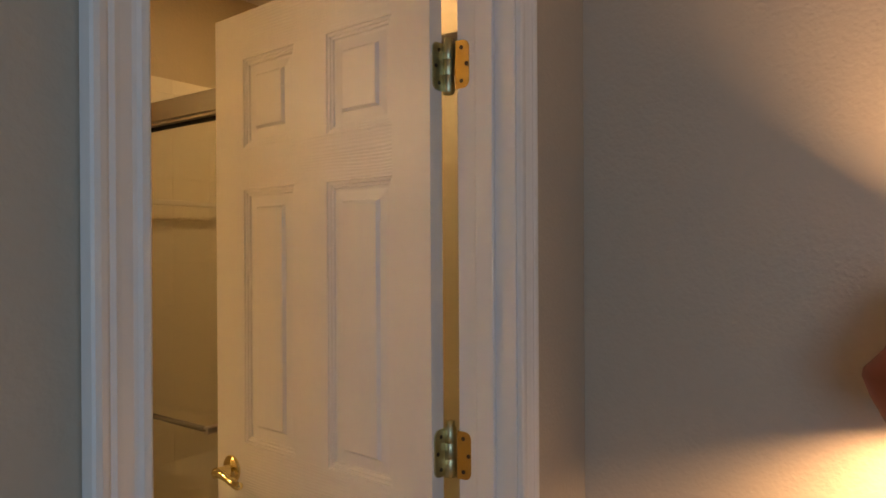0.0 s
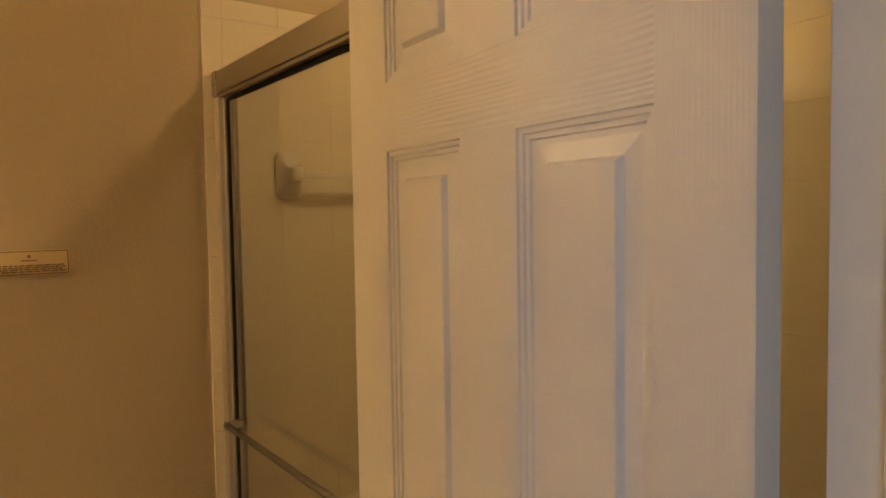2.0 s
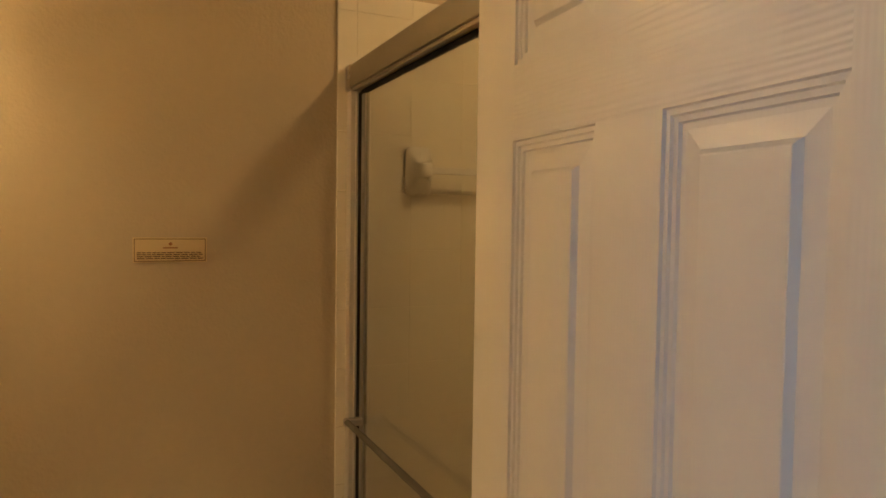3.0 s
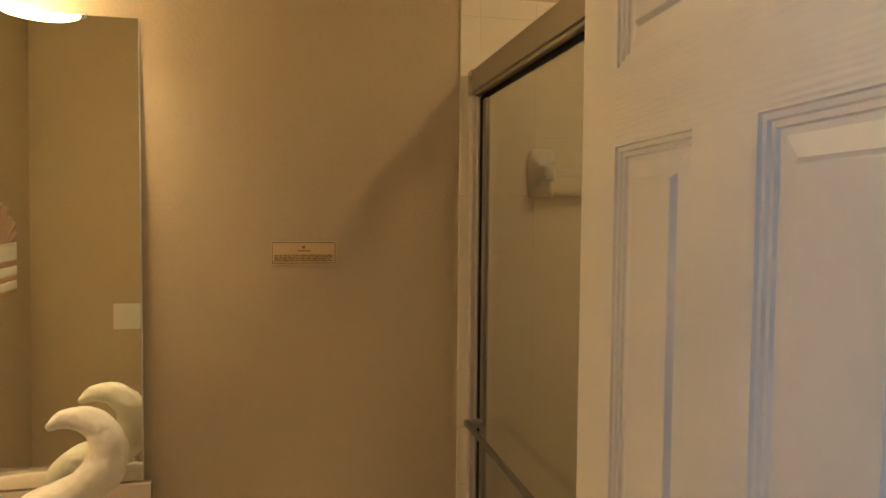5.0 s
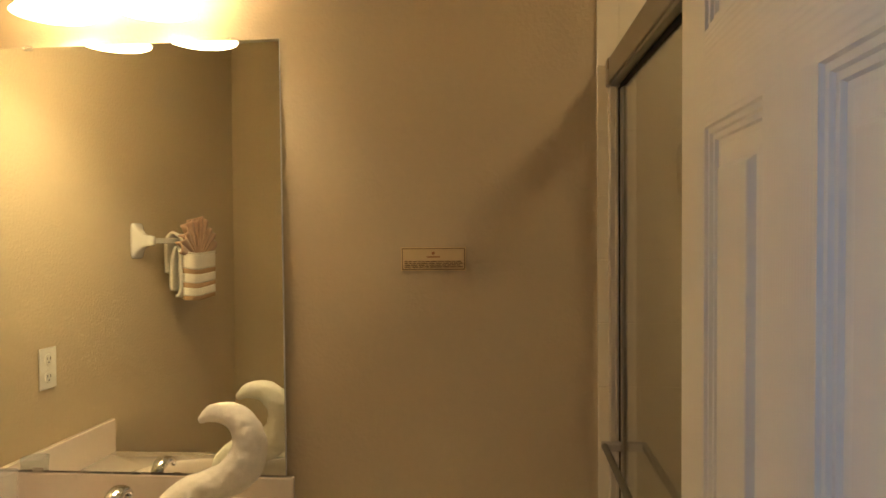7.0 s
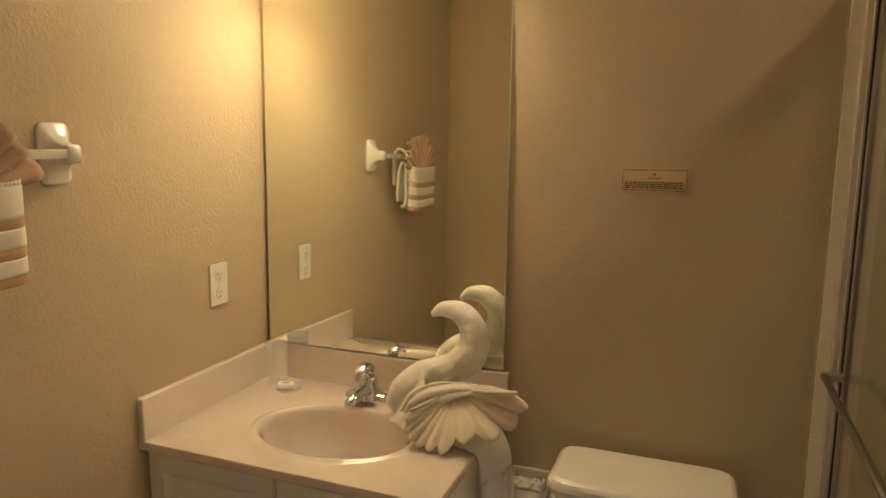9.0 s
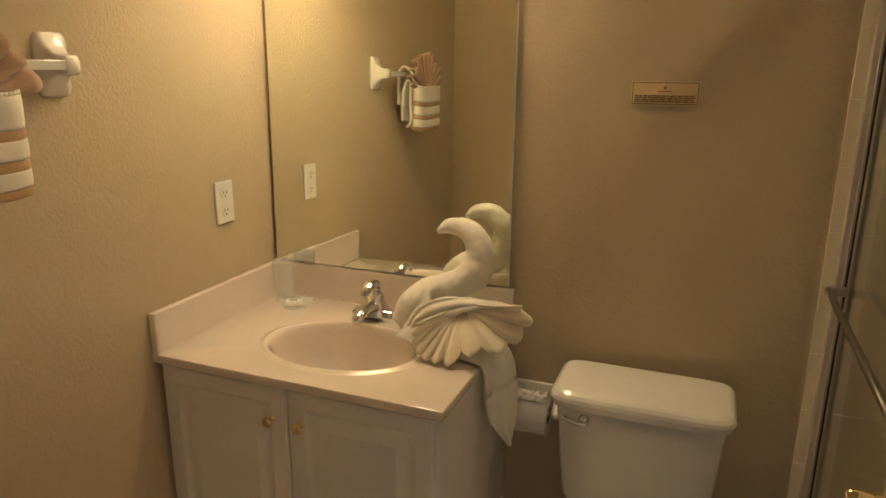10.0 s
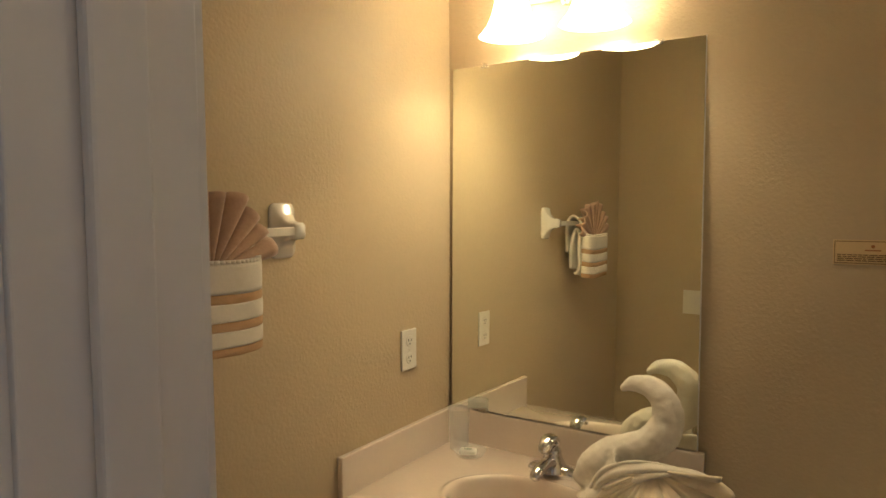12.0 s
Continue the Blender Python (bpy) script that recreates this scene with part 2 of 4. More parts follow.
def tube(rows, n=16, steps=6, bm=None, flat=1.0, lumps=0.0):
    """A tube along rows of (x, y, z, radius), with rounded ends. flat: height over width."""
    bm = bm or bmesh.new()
    pts = smooth_path(rows, steps)
    rings = []
    up = Vector((0.13, 0.2, 1)).normalized()
    for i, q in enumerate(pts):
        c = Vector(q[:3])
        d = (Vector(pts[min(i + 1, len(pts) - 1)][:3]) - Vector(pts[max(i - 1, 0)][:3])).normalized()
        side = d.cross(up)
        side = side.normalized() if side.length > 0.05 else Vector((1, 0, 0))
        other = side.cross(d).normalized()
        ring = []
        for k in range(n):
            a = 2 * math.pi * k / n
            r = q[3] * (1 + lumps * noise.noise(c * 25 + Vector((math.cos(a), math.sin(a), 0)) * 0.8))
            ring.append(bm.verts.new(c + side * math.cos(a) * r + other * math.sin(a) * r * flat))
        rings.append(ring)
    for a, b in zip(rings, rings[1:]):
        for k in range(n):
            bm.faces.new([a[k], a[(k + 1) % n], b[(k + 1) % n], b[k]])
    for ring, q, s in ((rings[0], pts[0], -1), (rings[-1], pts[-1], 1)):
        e = Vector(pts[0][:3]) - Vector(pts[1][:3]) if s < 0 else Vector(pts[-1][:3]) - Vector(pts[-2][:3])
        tip = bm.verts.new(Vector(q[:3]) + e.normalized() * q[3] * 0.5)
        for k in range(n):
            bm.faces.new([ring[k], ring[(k + 1) % n], tip])
    return bm


def sheet(fn, nu, nv, thick, bm=None):
    """A cloth or plate of that thickness on the surface fn(u, v), u and v from 0 to 1."""
    bm = bm or bmesh.new()
    P = [[Vector(fn(i / nu, j / nv)) for j in range(nv + 1)] for i in range(nu + 1)]
    def nrm(i, j):
        a = P[min(i + 1, nu)][j] - P[max(i - 1, 0)][j]
        b = P[i][min(j + 1, nv)] - P[i][max(j - 1, 0)]
        c = a.cross(b)
        return c.normalized() if c.length > 1e-12 else Vector((0, 0, 1))
    T = [[bm.verts.new(P[i][j] + nrm(i, j) * thick / 2) for j in range(nv + 1)] for i in range(nu + 1)]
    B = [[bm.verts.new(P[i][j] - nrm(i, j) * thick / 2) for j in range(nv + 1)] for i in range(nu + 1)]
    for i in range(nu):
        for j in range(nv):
            bm.faces.new([T[i][j], T[i + 1][j], T[i + 1][j + 1], T[i][j + 1]])
            bm.faces.new([B[i][j], B[i][j + 1], B[i + 1][j + 1], B[i + 1][j]])
    for i in range(nu):
        for j in (0, nv):
            bm.faces.new([T[i][j], T[i + 1][j], B[i + 1][j], B[i][j]])
    for j in range(nv):
        for i in (0, nu):
            bm.faces.new([T[i][j], T[i][j + 1], B[i][j + 1], B[i][j]])
    return bm


def extrude_profile(profile, lo, hi, bm=None):
    """A bar from lo to hi along z; profile: rows of (x, y) going round."""
    bm = bm or bmesh.new()
    a = [bm.verts.new((x, y, lo)) for x, y in profile]
    b = [bm.verts.new((x, y, hi)) for x, y in profile]
    n = len(profile)
    for i in range(n):
        bm.faces.new([a[i], a[(i + 1) % n], b[(i + 1) % n], b[i]])
    bm.faces.new(a)
    bm.faces.new(b)
    return bm

# ---- structure ----
CEIL = 2.49
DOOR_WALL = pose(1.549, -1.515, 0, 0, 0, 3.9)   # right jamb face at the bathroom side of the doorway wall
OPEN, WALL_T, HEAD = 0.72, 0.115, 2.085
CORNER = 0.345                                   # inner corner of the bedroom, along the doorway wall

solid("wall_west", box((-0.12, -1.66, 0), (0, 0.12, CEIL)), paint, "tan textured bathroom wall beside the vanity", "wall", "structure")
solid("wall_north", box((0, 0, 0), (2.48, 0.12, CEIL)), paint, "tan textured bathroom wall behind mirror and toilet", "wall", "structure")
solid("wall_east", box((2.36, -1.50, 0), (2.48, -0.001, CEIL)), paint, "tan wall at the far side of the shower", "wall", "structure")
solid("floor", box((-0.12, -1.66, -0.1), (2.48, 0.12, 0.0)), floor_vinyl, "beige tiled bathroom floor", "floor", "structure")
solid("ceiling", box((-0.12, -1.70, CEIL), (2.48, 0.12, CEIL + 0.1)), ceiling_paint, "textured painted bathroom ceiling", "ceiling", "structure")



def doorway_wall(y0, y1):
    """One leaf of the wall with the doorway cut out."""
    bm = box((-2.72, y0, 0), (-OPEN - 0.019, y1, CEIL))
    box((0.019, y0, 0), (0.96, y1, CEIL), bm=bm)
    box((-OPEN - 0.0185, y0, HEAD + 0.019), (0.0185, y1, CEIL), bm=bm)
    return bm


solid("wall_south", doorway_wall(-WALL_T / 2, 0), paint, "tan bathroom wall with the doorway in it", "wall", "structure", DOOR_WALL)
solid("wall_bedroom_north", doorway_wall(-WALL_T, -WALL_T / 2 - 0.0002), bed_paint, "greige bedroom wall with the bathroom doorway", "wall", "structure", DOOR_WALL)

# jambs, stops and casings of the doorway
frame_thing = thing("door_frame", DOOR_WALL, "white painted door frame with moulded casing", "door frame", kind="structure")
jd0, jd1 = -WALL_T - 0.002, 0.002
part("jamb", box((0, jd0, 0), (0.0185, jd1, HEAD), 0.0015), trim_white, frame_thing)
part("jamb", box((-OPEN - 0.0185, jd0, 0), (-OPEN, jd1, HEAD), 0.0015), trim_white, frame_thing)
part("head_jamb", box((-OPEN - 0.0185, jd0, HEAD), (0.0185, jd1, HEAD + 0.0185), 0.0015), trim_white, frame_thing)
part("door_stop", box((-0.011, -0.078, 0), (-0.0002, -0.040, HEAD - 0.0005), 0.003), trim_white, frame_thing)
part("door_stop", box((-OPEN + 0.0002, -0.078, 0), (-OPEN + 0.011, -0.040, HEAD - 0.0005), 0.003), trim_white, frame_thing)
part("door_stop", box((-OPEN + 0.0112, -0.078, HEAD - 0.011), (-0.0112, -0.040, HEAD - 0.0005), 0.003), trim_white, frame_thing)
CASING = ((0, 0), (0, 0.009), (0.003, 0.011), (0.010, 0.0115), (0.014, 0.010), (0.018, 0.0095), (0.030, 0.0125), (0.036, 0.0145),
          (0.041, 0.0135), (0.044, 0.0155), (0.050, 0.017), (0.055, 0.0165), (0.057, 0.014), (0.057, 0))


def casing_leg(side, face):
    """side: 1 right of the opening, -1 left; face: -1 bedroom, 1 bathroom."""
    x0 = 0.005 if side > 0 else -OPEN - 0.005
    y0 = jd0 - 0.0002 if face < 0 else jd1 + 0.0002
    return extrude_profile([(x0 + side * a, y0 + face * b) for a, b in CASING], 0, HEAD + 0.0048)


def casing_head(face):
    y0 = jd0 - 0.0002 if face < 0 else jd1 + 0.0002
    bm = bmesh.new()
    rows = []
    for x, s in ((-OPEN - 0.005, -1), (0.005, 1)):
        rows.append([bm.verts.new((x + s * a, y0 + face * b, HEAD + 0.005 + a)) for a, b in CASING])
    n = len(CASING)
    for i in range(n):
        bm.faces.new([rows[0][i], rows[0][(i + 1) % n], rows[1][(i + 1) % n], rows[1][i]])
    bm.faces.new(rows[0])
    bm.faces.new(rows[1])
    return bm


for face in (-1, 1):
    for side in (-1, 1):
        if face > 0 and side > 0:
            continue
        part("casing", casing_leg(side, face), trim_white, frame_thing)
    part("casing", casing_head(face), trim_white, frame_thing)

# bedroom, closed round the camera, with one window behind it
B = DOOR_WALL
bed_x0, bed_y0 = -2.6, -3.3
solid("wall_bedroom_east", box((CORNER, bed_y0, 0), (CORNER + 0.12, -WALL_T - 0.0005, CEIL)), bed_paint, "greige bedroom wall beside the doorway", "wall", "structure", B)
WY0, WY1, WZ0, WZ1 = -2.40, -1.10, 0.75, 2.1
bm = box((bed_x0 - 0.12, bed_y0, 0), (bed_x0, WY0, CEIL))
box((bed_x0 - 0.12, WY1, 0), (bed_x0, -WALL_T - 0.0005, CEIL), bm=bm)
box((bed_x0 - 0.12, WY0, 0), (bed_x0, WY1, WZ0), bm=bm)
box((bed_x0 - 0.12, WY0, WZ1), (bed_x0, WY1, CEIL), bm=bm)
solid("wall_bedroom_west", bm, bed_paint, "greige bedroom wall with a window", "wall", "structure", B)
solid("wall_bedroom_south", box((bed_x0 - 0.12, bed_y0 - 0.12, 0), (CORNER + 0.12, bed_y0 - 0.0005, CEIL)), bed_paint, "greige bedroom wall", "wall", "structure", B)
solid("floor_bedroom", box((bed_x0 - 0.12, bed_y0 - 0.12, -0.1), (CORNER + 0.12, -WALL_T * 0.5, -0.001)), carpet, "beige bedroom carpet", "floor", "structure", B)
solid("ceiling_bedroom", box((bed_x0 - 0.12, bed_y0 - 0.12, CEIL), (CORNER + 0.12, -WALL_T - 0.08, CEIL + 0.1)), ceiling_paint, "textured bedroom ceiling", "ceiling", "structure", B)
win = thing("window_1", B, "white bedroom window with clear panes", "window", kind="structure")
fx = bed_x0
for y0, y1, z0, z1 in ((WY0, WY0 + 0.05, WZ0, WZ1), (WY1 - 0.05, WY1, WZ0, WZ1), (WY0 + 0.05, WY1 - 0.05, WZ0, WZ0 + 0.05), (WY0 + 0.05, WY1 - 0.05, WZ1 - 0.05, WZ1), (WY0 + 0.05, WY1 - 0.05, 1.40, 1.45)):
    part("window_frame", box((fx - 0.09, y0, z0), (fx - 0.03, y1, z1), 0.003), window_white, win)
for z0, z1 in ((WZ0 + 0.05, 1.40), (1.45, WZ1 - 0.05)):
    pane = part("pane", box((fx - 0.063, WY0 + 0.05, z0), (fx - 0.057, WY1 - 0.05, z1)), window_glass, win)
    pane.visible_shadow = False
area = bpy.data.lights.new("window daylight", "AREA")
area.shape, area.size, area.size_y = "RECTANGLE", WY1 - WY0 - 0.1, WZ1 - WZ0 - 0.1
area.energy, area.color = WINDOW_WATTS, WINDOW_COLOUR
ob = new("window_daylight", area)
ob.matrix_basis = B @ pose(fx - 0.025, (WY0 + WY1) / 2, (WZ0 + WZ1) / 2, 90, 0, -90)
ground_bm = box((-60, -60, -0.35), (60, 60, -0.25))
solid("ground", ground_bm, carpet, "plain ground outside the window", "ground", "structure")

# ---- the open six-panel door ----
D_W, D_T, D_Z0, D_Z1 = 0.710, 0.035, 0.012, 2.068
DOOR = pose(1.5125, -1.476, 0, 0, 0, 86.7)       # x along the door from its hinges, +y out of the face seen
door = thing("door_1", DOOR, "open white six-panel moulded door with embossed grain", "door", kind="structure")
PX = ((0.098, 0.290), (0.400, 0.592))
PZ = ((0.235, 0.845), (1.030, 1.640), (1.742, 1.955))


def door_field(x0, x1, z0, z1):
    """One flat member of the door, both faces."""
    return box((x0, -D_T, z0), (x1, 0, z1))


for x0, x1 in ((0, PX[0][0]), (PX[1][1], D_W)):
    part("stile", door_field(x0, x1, D_Z0, D_Z1), door_stile, door)
for z0, z1 in zip((D_Z0, PZ[0][1], PZ[1][1], PZ[2][1]), (PZ[0][0], PZ[1][0], PZ[2][0], D_Z1)):
    part("rail", door_field(PX[0][0], PX[1][1], z0, z1), door_rail, door)
for z0, z1 in PZ:
    part("mullion", door_field(PX[0][1], PX[1][0], z0, z1), door_stile, door)


def panel(x0, x1, z0, z1):
    """A moulded panel: a stepped ogee, a sunken flat and a raised field, on both faces."""
    steps = ((0, 0), (0.0016, -0.0033), (0.0070, -0.0037), (0.0086, -0.0069), (0.0140, -0.0073), (0.0156, -0.0108), (0.0220, -0.0112), (0.0420, -0.0085), (0.0472, -0.0020), (0.0490, -0.0016))
    bm = bmesh.new()
    for front in (True, False):
        rings = []
        for a, d in steps:
            y = d if front else -D_T - d
            rings.append([bm.verts.new(p) for p in ((x0 + a, y, z0 + a), (x1 - a, y, z0 + a), (x1 - a, y, z1 - a), (x0 + a, y, z1 - a))])
        for r, s in zip(rings, rings[1:]):
            for i in range(4):
                bm.faces.new([r[i], r[(i + 1) % 4], s[(i + 1) % 4], s[i]])
        bm.faces.new(rings[-1])
    return bm


for x0, x1 in PX:
    for z0, z1 in PZ:
        part("panel", panel(x0, x1, z0, z1), door_panel, door)

# lever handle on the face seen, a flush rosette on the other
handle = new("door_handle")
handle.parent = door
handle.matrix_basis = pose(0.646, 0, 0.956)
tagged(handle, "polished brass lever handle")
for side in (1, -1):
    turn = pose(0, 0 if side > 0 else -D_T, 0, -90 if side > 0 else 90)
    part("rosette", lathe(((0.033, 0), (0.034, 0.003), (0.031, 0.007), (0.022, 0.011), (0.014, 0.013), (0, 0.0135)), 40, m=turn), brass, handle, smooth=True)
part("shank", lathe(((0.0145, 0.010), (0.0125, 0.016), (0.0115, 0.026), (0.0125, 0.036), (0.0135, 0.044), (0.012, 0.051), (0.006, 0.054), (0, 0.0545)), 32, m=pose(0, 0, 0, -90)), brass, handle, smooth=True)
part("lever", tube(((0.004, 0.044, 0.0, 0.0115), (-0.016, 0.045, 0.002, 0.0105), (-0.038, 0.044, -0.002, 0.0090), (-0.060, 0.042, -0.010, 0.0085), (-0.080, 0.041, -0.014, 0.0095), (-0.092, 0.041, -0.012, 0.0085)), 18, 6), brass, handle, smooth=True)

# spring hinges between the jamb and the door's edge
HINGES = ((1.795, 1.885), (1.066, 1.156), (0.28, 0.37))


def leaf(w, h, t=0.0024):
    """A hinge leaf with rounded outer corners, lying in x and z, thickness along y."""
    r = 0.014
    prof = [(0, -h / 2), (w - r, -h / 2)] + [(w - r + r * math.sin(a), -h / 2 + r - r * math.cos(a)) for a in (0.4, 0.8, 1.2, 1.57)]
    prof += [(w, h / 2 - r)] + [(w - r + r * math.cos(a), h / 2 - r + r * math.sin(a)) for a in (0.4, 0.8, 1.2, 1.57)] + [(0, h / 2)]
    bm = bmesh.new()
    a = [bm.verts.new((x, 0, z)) for x, z in prof]
    b = [bm.verts.new((x, t, z)) for x, z in prof]
    n = len(prof)
    for i in range(n):
        bm.faces.new([a[i], a[(i + 1) % n], b[(i + 1) % n], b[i]])
    bm.faces.new(a)
    bm.faces.new(b)
    return bm


for z0, z1 in HINGES:
    zc, h = (z0 + z1) / 2, z1 - z0
    base = DOOR_WALL @ pose(0, 0, zc)
    hinge = thing("hinge", base, "tarnished brass spring hinge with exposed screws", "hinge", "hinges of the door")
    jl = part("jamb_leaf", leaf(0.030, h), brass, hinge)
    jl.matrix_basis = pose(-0.0004, 0.006, 0, 0, 0, -90)
    for sx, sz in ((0.013, 0.031), (0.024, 0.0), (0.013, -0.031)):
        s = part("screw", lathe(((0, 0.0012), (0.0036, 0.0010), (0.004, 0), (0.004, -0.001)), 14), screw_dark, jl)
        s.matrix_basis = pose(sx, 0, sz, 90)
    to_door = base.inverted() @ DOOR
    dl = part("door_leaf", leaf(0.030, h), old_brass, hinge)
    dl.matrix_basis = to_door @ pose(-0.0004, -0.036, zc, 0, 0, 90)
    for sx, sz in ((0.012, 0.031), (0.021, 0.0), (0.012, -0.031)):
        s = part("screw", lathe(((0, 0.0012), (0.0036, 0.0010), (0.004, 0), (0.004, -0.001)), 14), screw_dark, dl)
        s.matrix_basis = pose(sx, 0.0025, sz, -90)
    pin = base.inverted() @ (DOOR @ Vector((-0.006, -0.048, zc)))
    k = part("barrel", lathe(((0.0, -h / 2 - 0.006), (0.0085, -h / 2 - 0.005), (0.0120, -h / 2), (0.0120, -h / 6), (0.0113, -h / 6 + 0.001), (0.0120, -h / 6 + 0.002), (0.0120, h / 6),
                              (0.0113, h / 6 + 0.001), (0.0120, h / 6 + 0.002), (0.0120, h / 2), (0.0085, h / 2 + 0.003), (0.0085, h / 2 + 0.012), (0, h / 2 + 0.014)), 24), old_brass, hinge, smooth=True)
    k.matrix_basis = pose(pin.x, pin.y, 0)

# ---- shower ----
SX = 1.600                                        # plane of the shower glass
shower = thing("shower_enclosure", pose(0, 0, 0), "framed shower enclosure with satin aluminium rails and clear glass", "shower enclosure")
CURB = 0.14
part("curb", box((SX - 0.05, -1.50, 0), (SX + 0.06, -0.0085, CURB), 0.012), acrylic, shower, "white shower curb")
part("pan", box((SX + 0.06, -1.455, 0), (2.351, -0.0085, 0.06), 0.01), acrylic, shower, "white shower pan")
part("wall_jamb", box((SX - 0.021, -0.040, CURB + 0.031), (SX + 0.020, -0.0090, 1.8525), 0.002), lit_jamb_metal, shower)
part("wall_jamb_lip", box((SX - 0.009, -0.050, CURB + 0.031), (SX + 0.006, -0.0402, 1.8525), 0.001), lit_jamb_metal, shower)
part("wall_jamb", box((SX - 0.013, -1.509, CURB + 0.031), (SX + 0.020, -1.500, 1.857), 0.002), aluminium, shower)
part("header", box((SX - 0.025, -1.508, 1.8575), (SX + 0.024, -0.0090, 1.914), 0.003), aluminium, shower)
part("header_lip", box((SX - 0.021, -1.498, 1.848), (SX - 0.004, -0.050, 1.8573), 0.002), aluminium, shower)
part("header_gasket", box((SX - 0.003, -1.498, 1.838), (SX + 0.004, -0.066, 1.8573)), rubber, shower, "black rubber gasket")
part("corner_key", box((SX - 0.0270, -0.046, 1.853), (SX + 0.022, -0.0105, 1.916), 0.003), nickel, shower)
part("sill_track", box((SX - 0.015, -1.508, CURB + 0.0005), (SX + 0.024, -0.0085, CURB + 0.030), 0.003), aluminium, shower)
part("gasket", box((SX - 0.004, -0.078, CURB + 0.031), (SX + 0.005, -0.0502, 1.846)), rubber, shower, "black rubber gasket")
part("door_stile", box((SX - 0.005, -0.104, CURB + 0.036), (SX + 0.007, -0.0782, 1.8375), 0.0015), aluminium, shower)
glass_1 = part("glass_door", box((SX - 0.001, -0.745, CURB + 0.036), (SX + 0.005, -0.1042, 1.8375)), shower_glass, shower, "clear glass shower door")
part("door_stile", box((SX - 0.005, -0.770, CURB + 0.036), (SX + 0.007, -0.7452, 1.8375), 0.0015), aluminium, shower)
glass_2 = part("glass_panel", box((SX - 0.001, -1.4995, CURB + 0.031), (SX + 0.005, -0.7702, 1.8375)), shower_glass, shower, "fixed clear glass panel")
bar = part("towel_bar", tube(((SX - 0.045, -0.105, 1.033, 0.0075), (SX - 0.045, -0.3, 1.033, 0.0075), (SX - 0.045, -0.5, 1.033, 0.0075), (SX - 0.045, -0.725, 1.033, 0.0075)), 16, 2), bar_metal, shower, smooth=True)
for y in (-0.105, -0.722):
    b = part("bracket", box((SX - 0.052, y - 0.008, 1.021), (SX - 0.006, y + 0.010, 1.041), 0.004), nickel, bar)

# ceramic towel bar on the tiled shower wall
bar2 = thing("shower_towel_bar", pose(1.775, -0.012, 1.66), "white ceramic towel bar on the tiled shower wall", "towel bar")


def ceramic_post(h=0.13, w=0.075, out=0.062):
    """A flared ceramic bar holder, foot on y = 0, reaching out along -y."""
    bm = bmesh.new()
    rows = ((0.0, h, w), (-0.006, h, w), (-0.010, h * 0.93, w * 0.93), (-0.018, h * 0.62, w * 0.66), (-0.032, h * 0.38, w * 0.50), (-out + 0.012, h * 0.30, w * 0.44), (-out, h * 0.30, w * 0.44), (-out - 0.008, h * 0.22, w * 0.32))
    rings = []
    for y, hh, ww in rows:
        ring = []
        for k in range(28):
            a = 2 * math.pi * k / 28
            c, s = math.cos(a), math.sin(a)
            e = 0.35
            ring.append(bm.verts.new((ww / 2 * math.copysign(abs(c) ** e, c), y, hh / 2 * math.copysign(abs(s) ** e, s))))
        rings.append(ring)
    for a, b in zip(rings, rings[1:]):
        for k in range(28):
            bm.faces.new([a[k], a[(k + 1) % 28], b[(k + 1) % 28], b[k]])
    bm.faces.new(rings[0])
    bm.faces.new(rings[-1])
    return bm


part("post", ceramic_post(), ceramic, bar2, smooth=True)
p2 = part("post", ceramic_post(), ceramic, bar2, smooth=True)
p2.location.x = 0.44
part("rod", box((0.005, -0.062, -0.009), (0.435, -0.044, 0.009), 0.002), ceramic, bar2)

# recessed lamp in the ceiling over the shower
can = thing("recessed_light", pose(2.08, -0.75, CEIL), "white recessed shower ceiling lamp, lit", "ceiling lamp")
part("trim_ring", lathe(((0.096, -0.0005), (0.120, -0.0005), (0.122, -0.004), (0.114, -0.009), (0.100, -0.010), (0.096, -0.006)), 40, closed=True), trim_white, can, smooth=True)
part("lens", lathe(((0, -0.0015), (0.0955, -0.0015), (0.0955, -0.0005), (0, -0.0005)), 40), frosted, can, "frosted glass lens, lit", smooth=True)
disc = bpy.data.lights.new("shower lamp", "AREA")
disc.shape, disc.size, disc.energy, disc.color = "DISK", 0.19, SHOWER_WATTS, BULB_COLOUR
new("shower_lamp", disc).matrix_basis = pose(2.08, -0.75, CEIL - 0.012)

# ---- vanity ----
CT = 0.800
vanity = thing("vanity_cabinet", pose(0, 0, 0), "white vanity cabinet with two raised-panel doors", "cabinet")
part("side_panel", box((0.012, -0.508, 0.09), (0.028, -0.003, CT - 0.027)), cabinet_white, vanity)
part("side_panel", box((0.770, -0.508, 0.09), (0.786, -0.003, CT - 0.027), 0.001), cabinet_white, vanity)
part("back_panel", box((0.0285, -0.015, 0.09), (0.7695, -0.003, CT - 0.027)), cabinet_white, vanity)
part("bottom_panel", box((0.0285, -0.508, 0.09), (0.7695, -0.0155, 0.106)), cabinet_white, vanity)
for x0, x1, z0, z1 in ((0.012, 0.050, 0.09, CT - 0.027), (0.748, 0.786, 0.09, CT - 0.027), (0.0505, 0.7475, 0.715, CT - 0.027), (0.0505, 0.7475, 0.09, 0.15), (0.376, 0.416, 0.1505, 0.7145)):
    part("face_frame", box((x0, -0.527, z0), (x1, -0.5085, z1), 0.001), cabinet_white, vanity)
part("toe_kick", box((0.014, -0.47, 0.0), (0.784, -0.01, 0.0898)), cabinet_white, vanity)


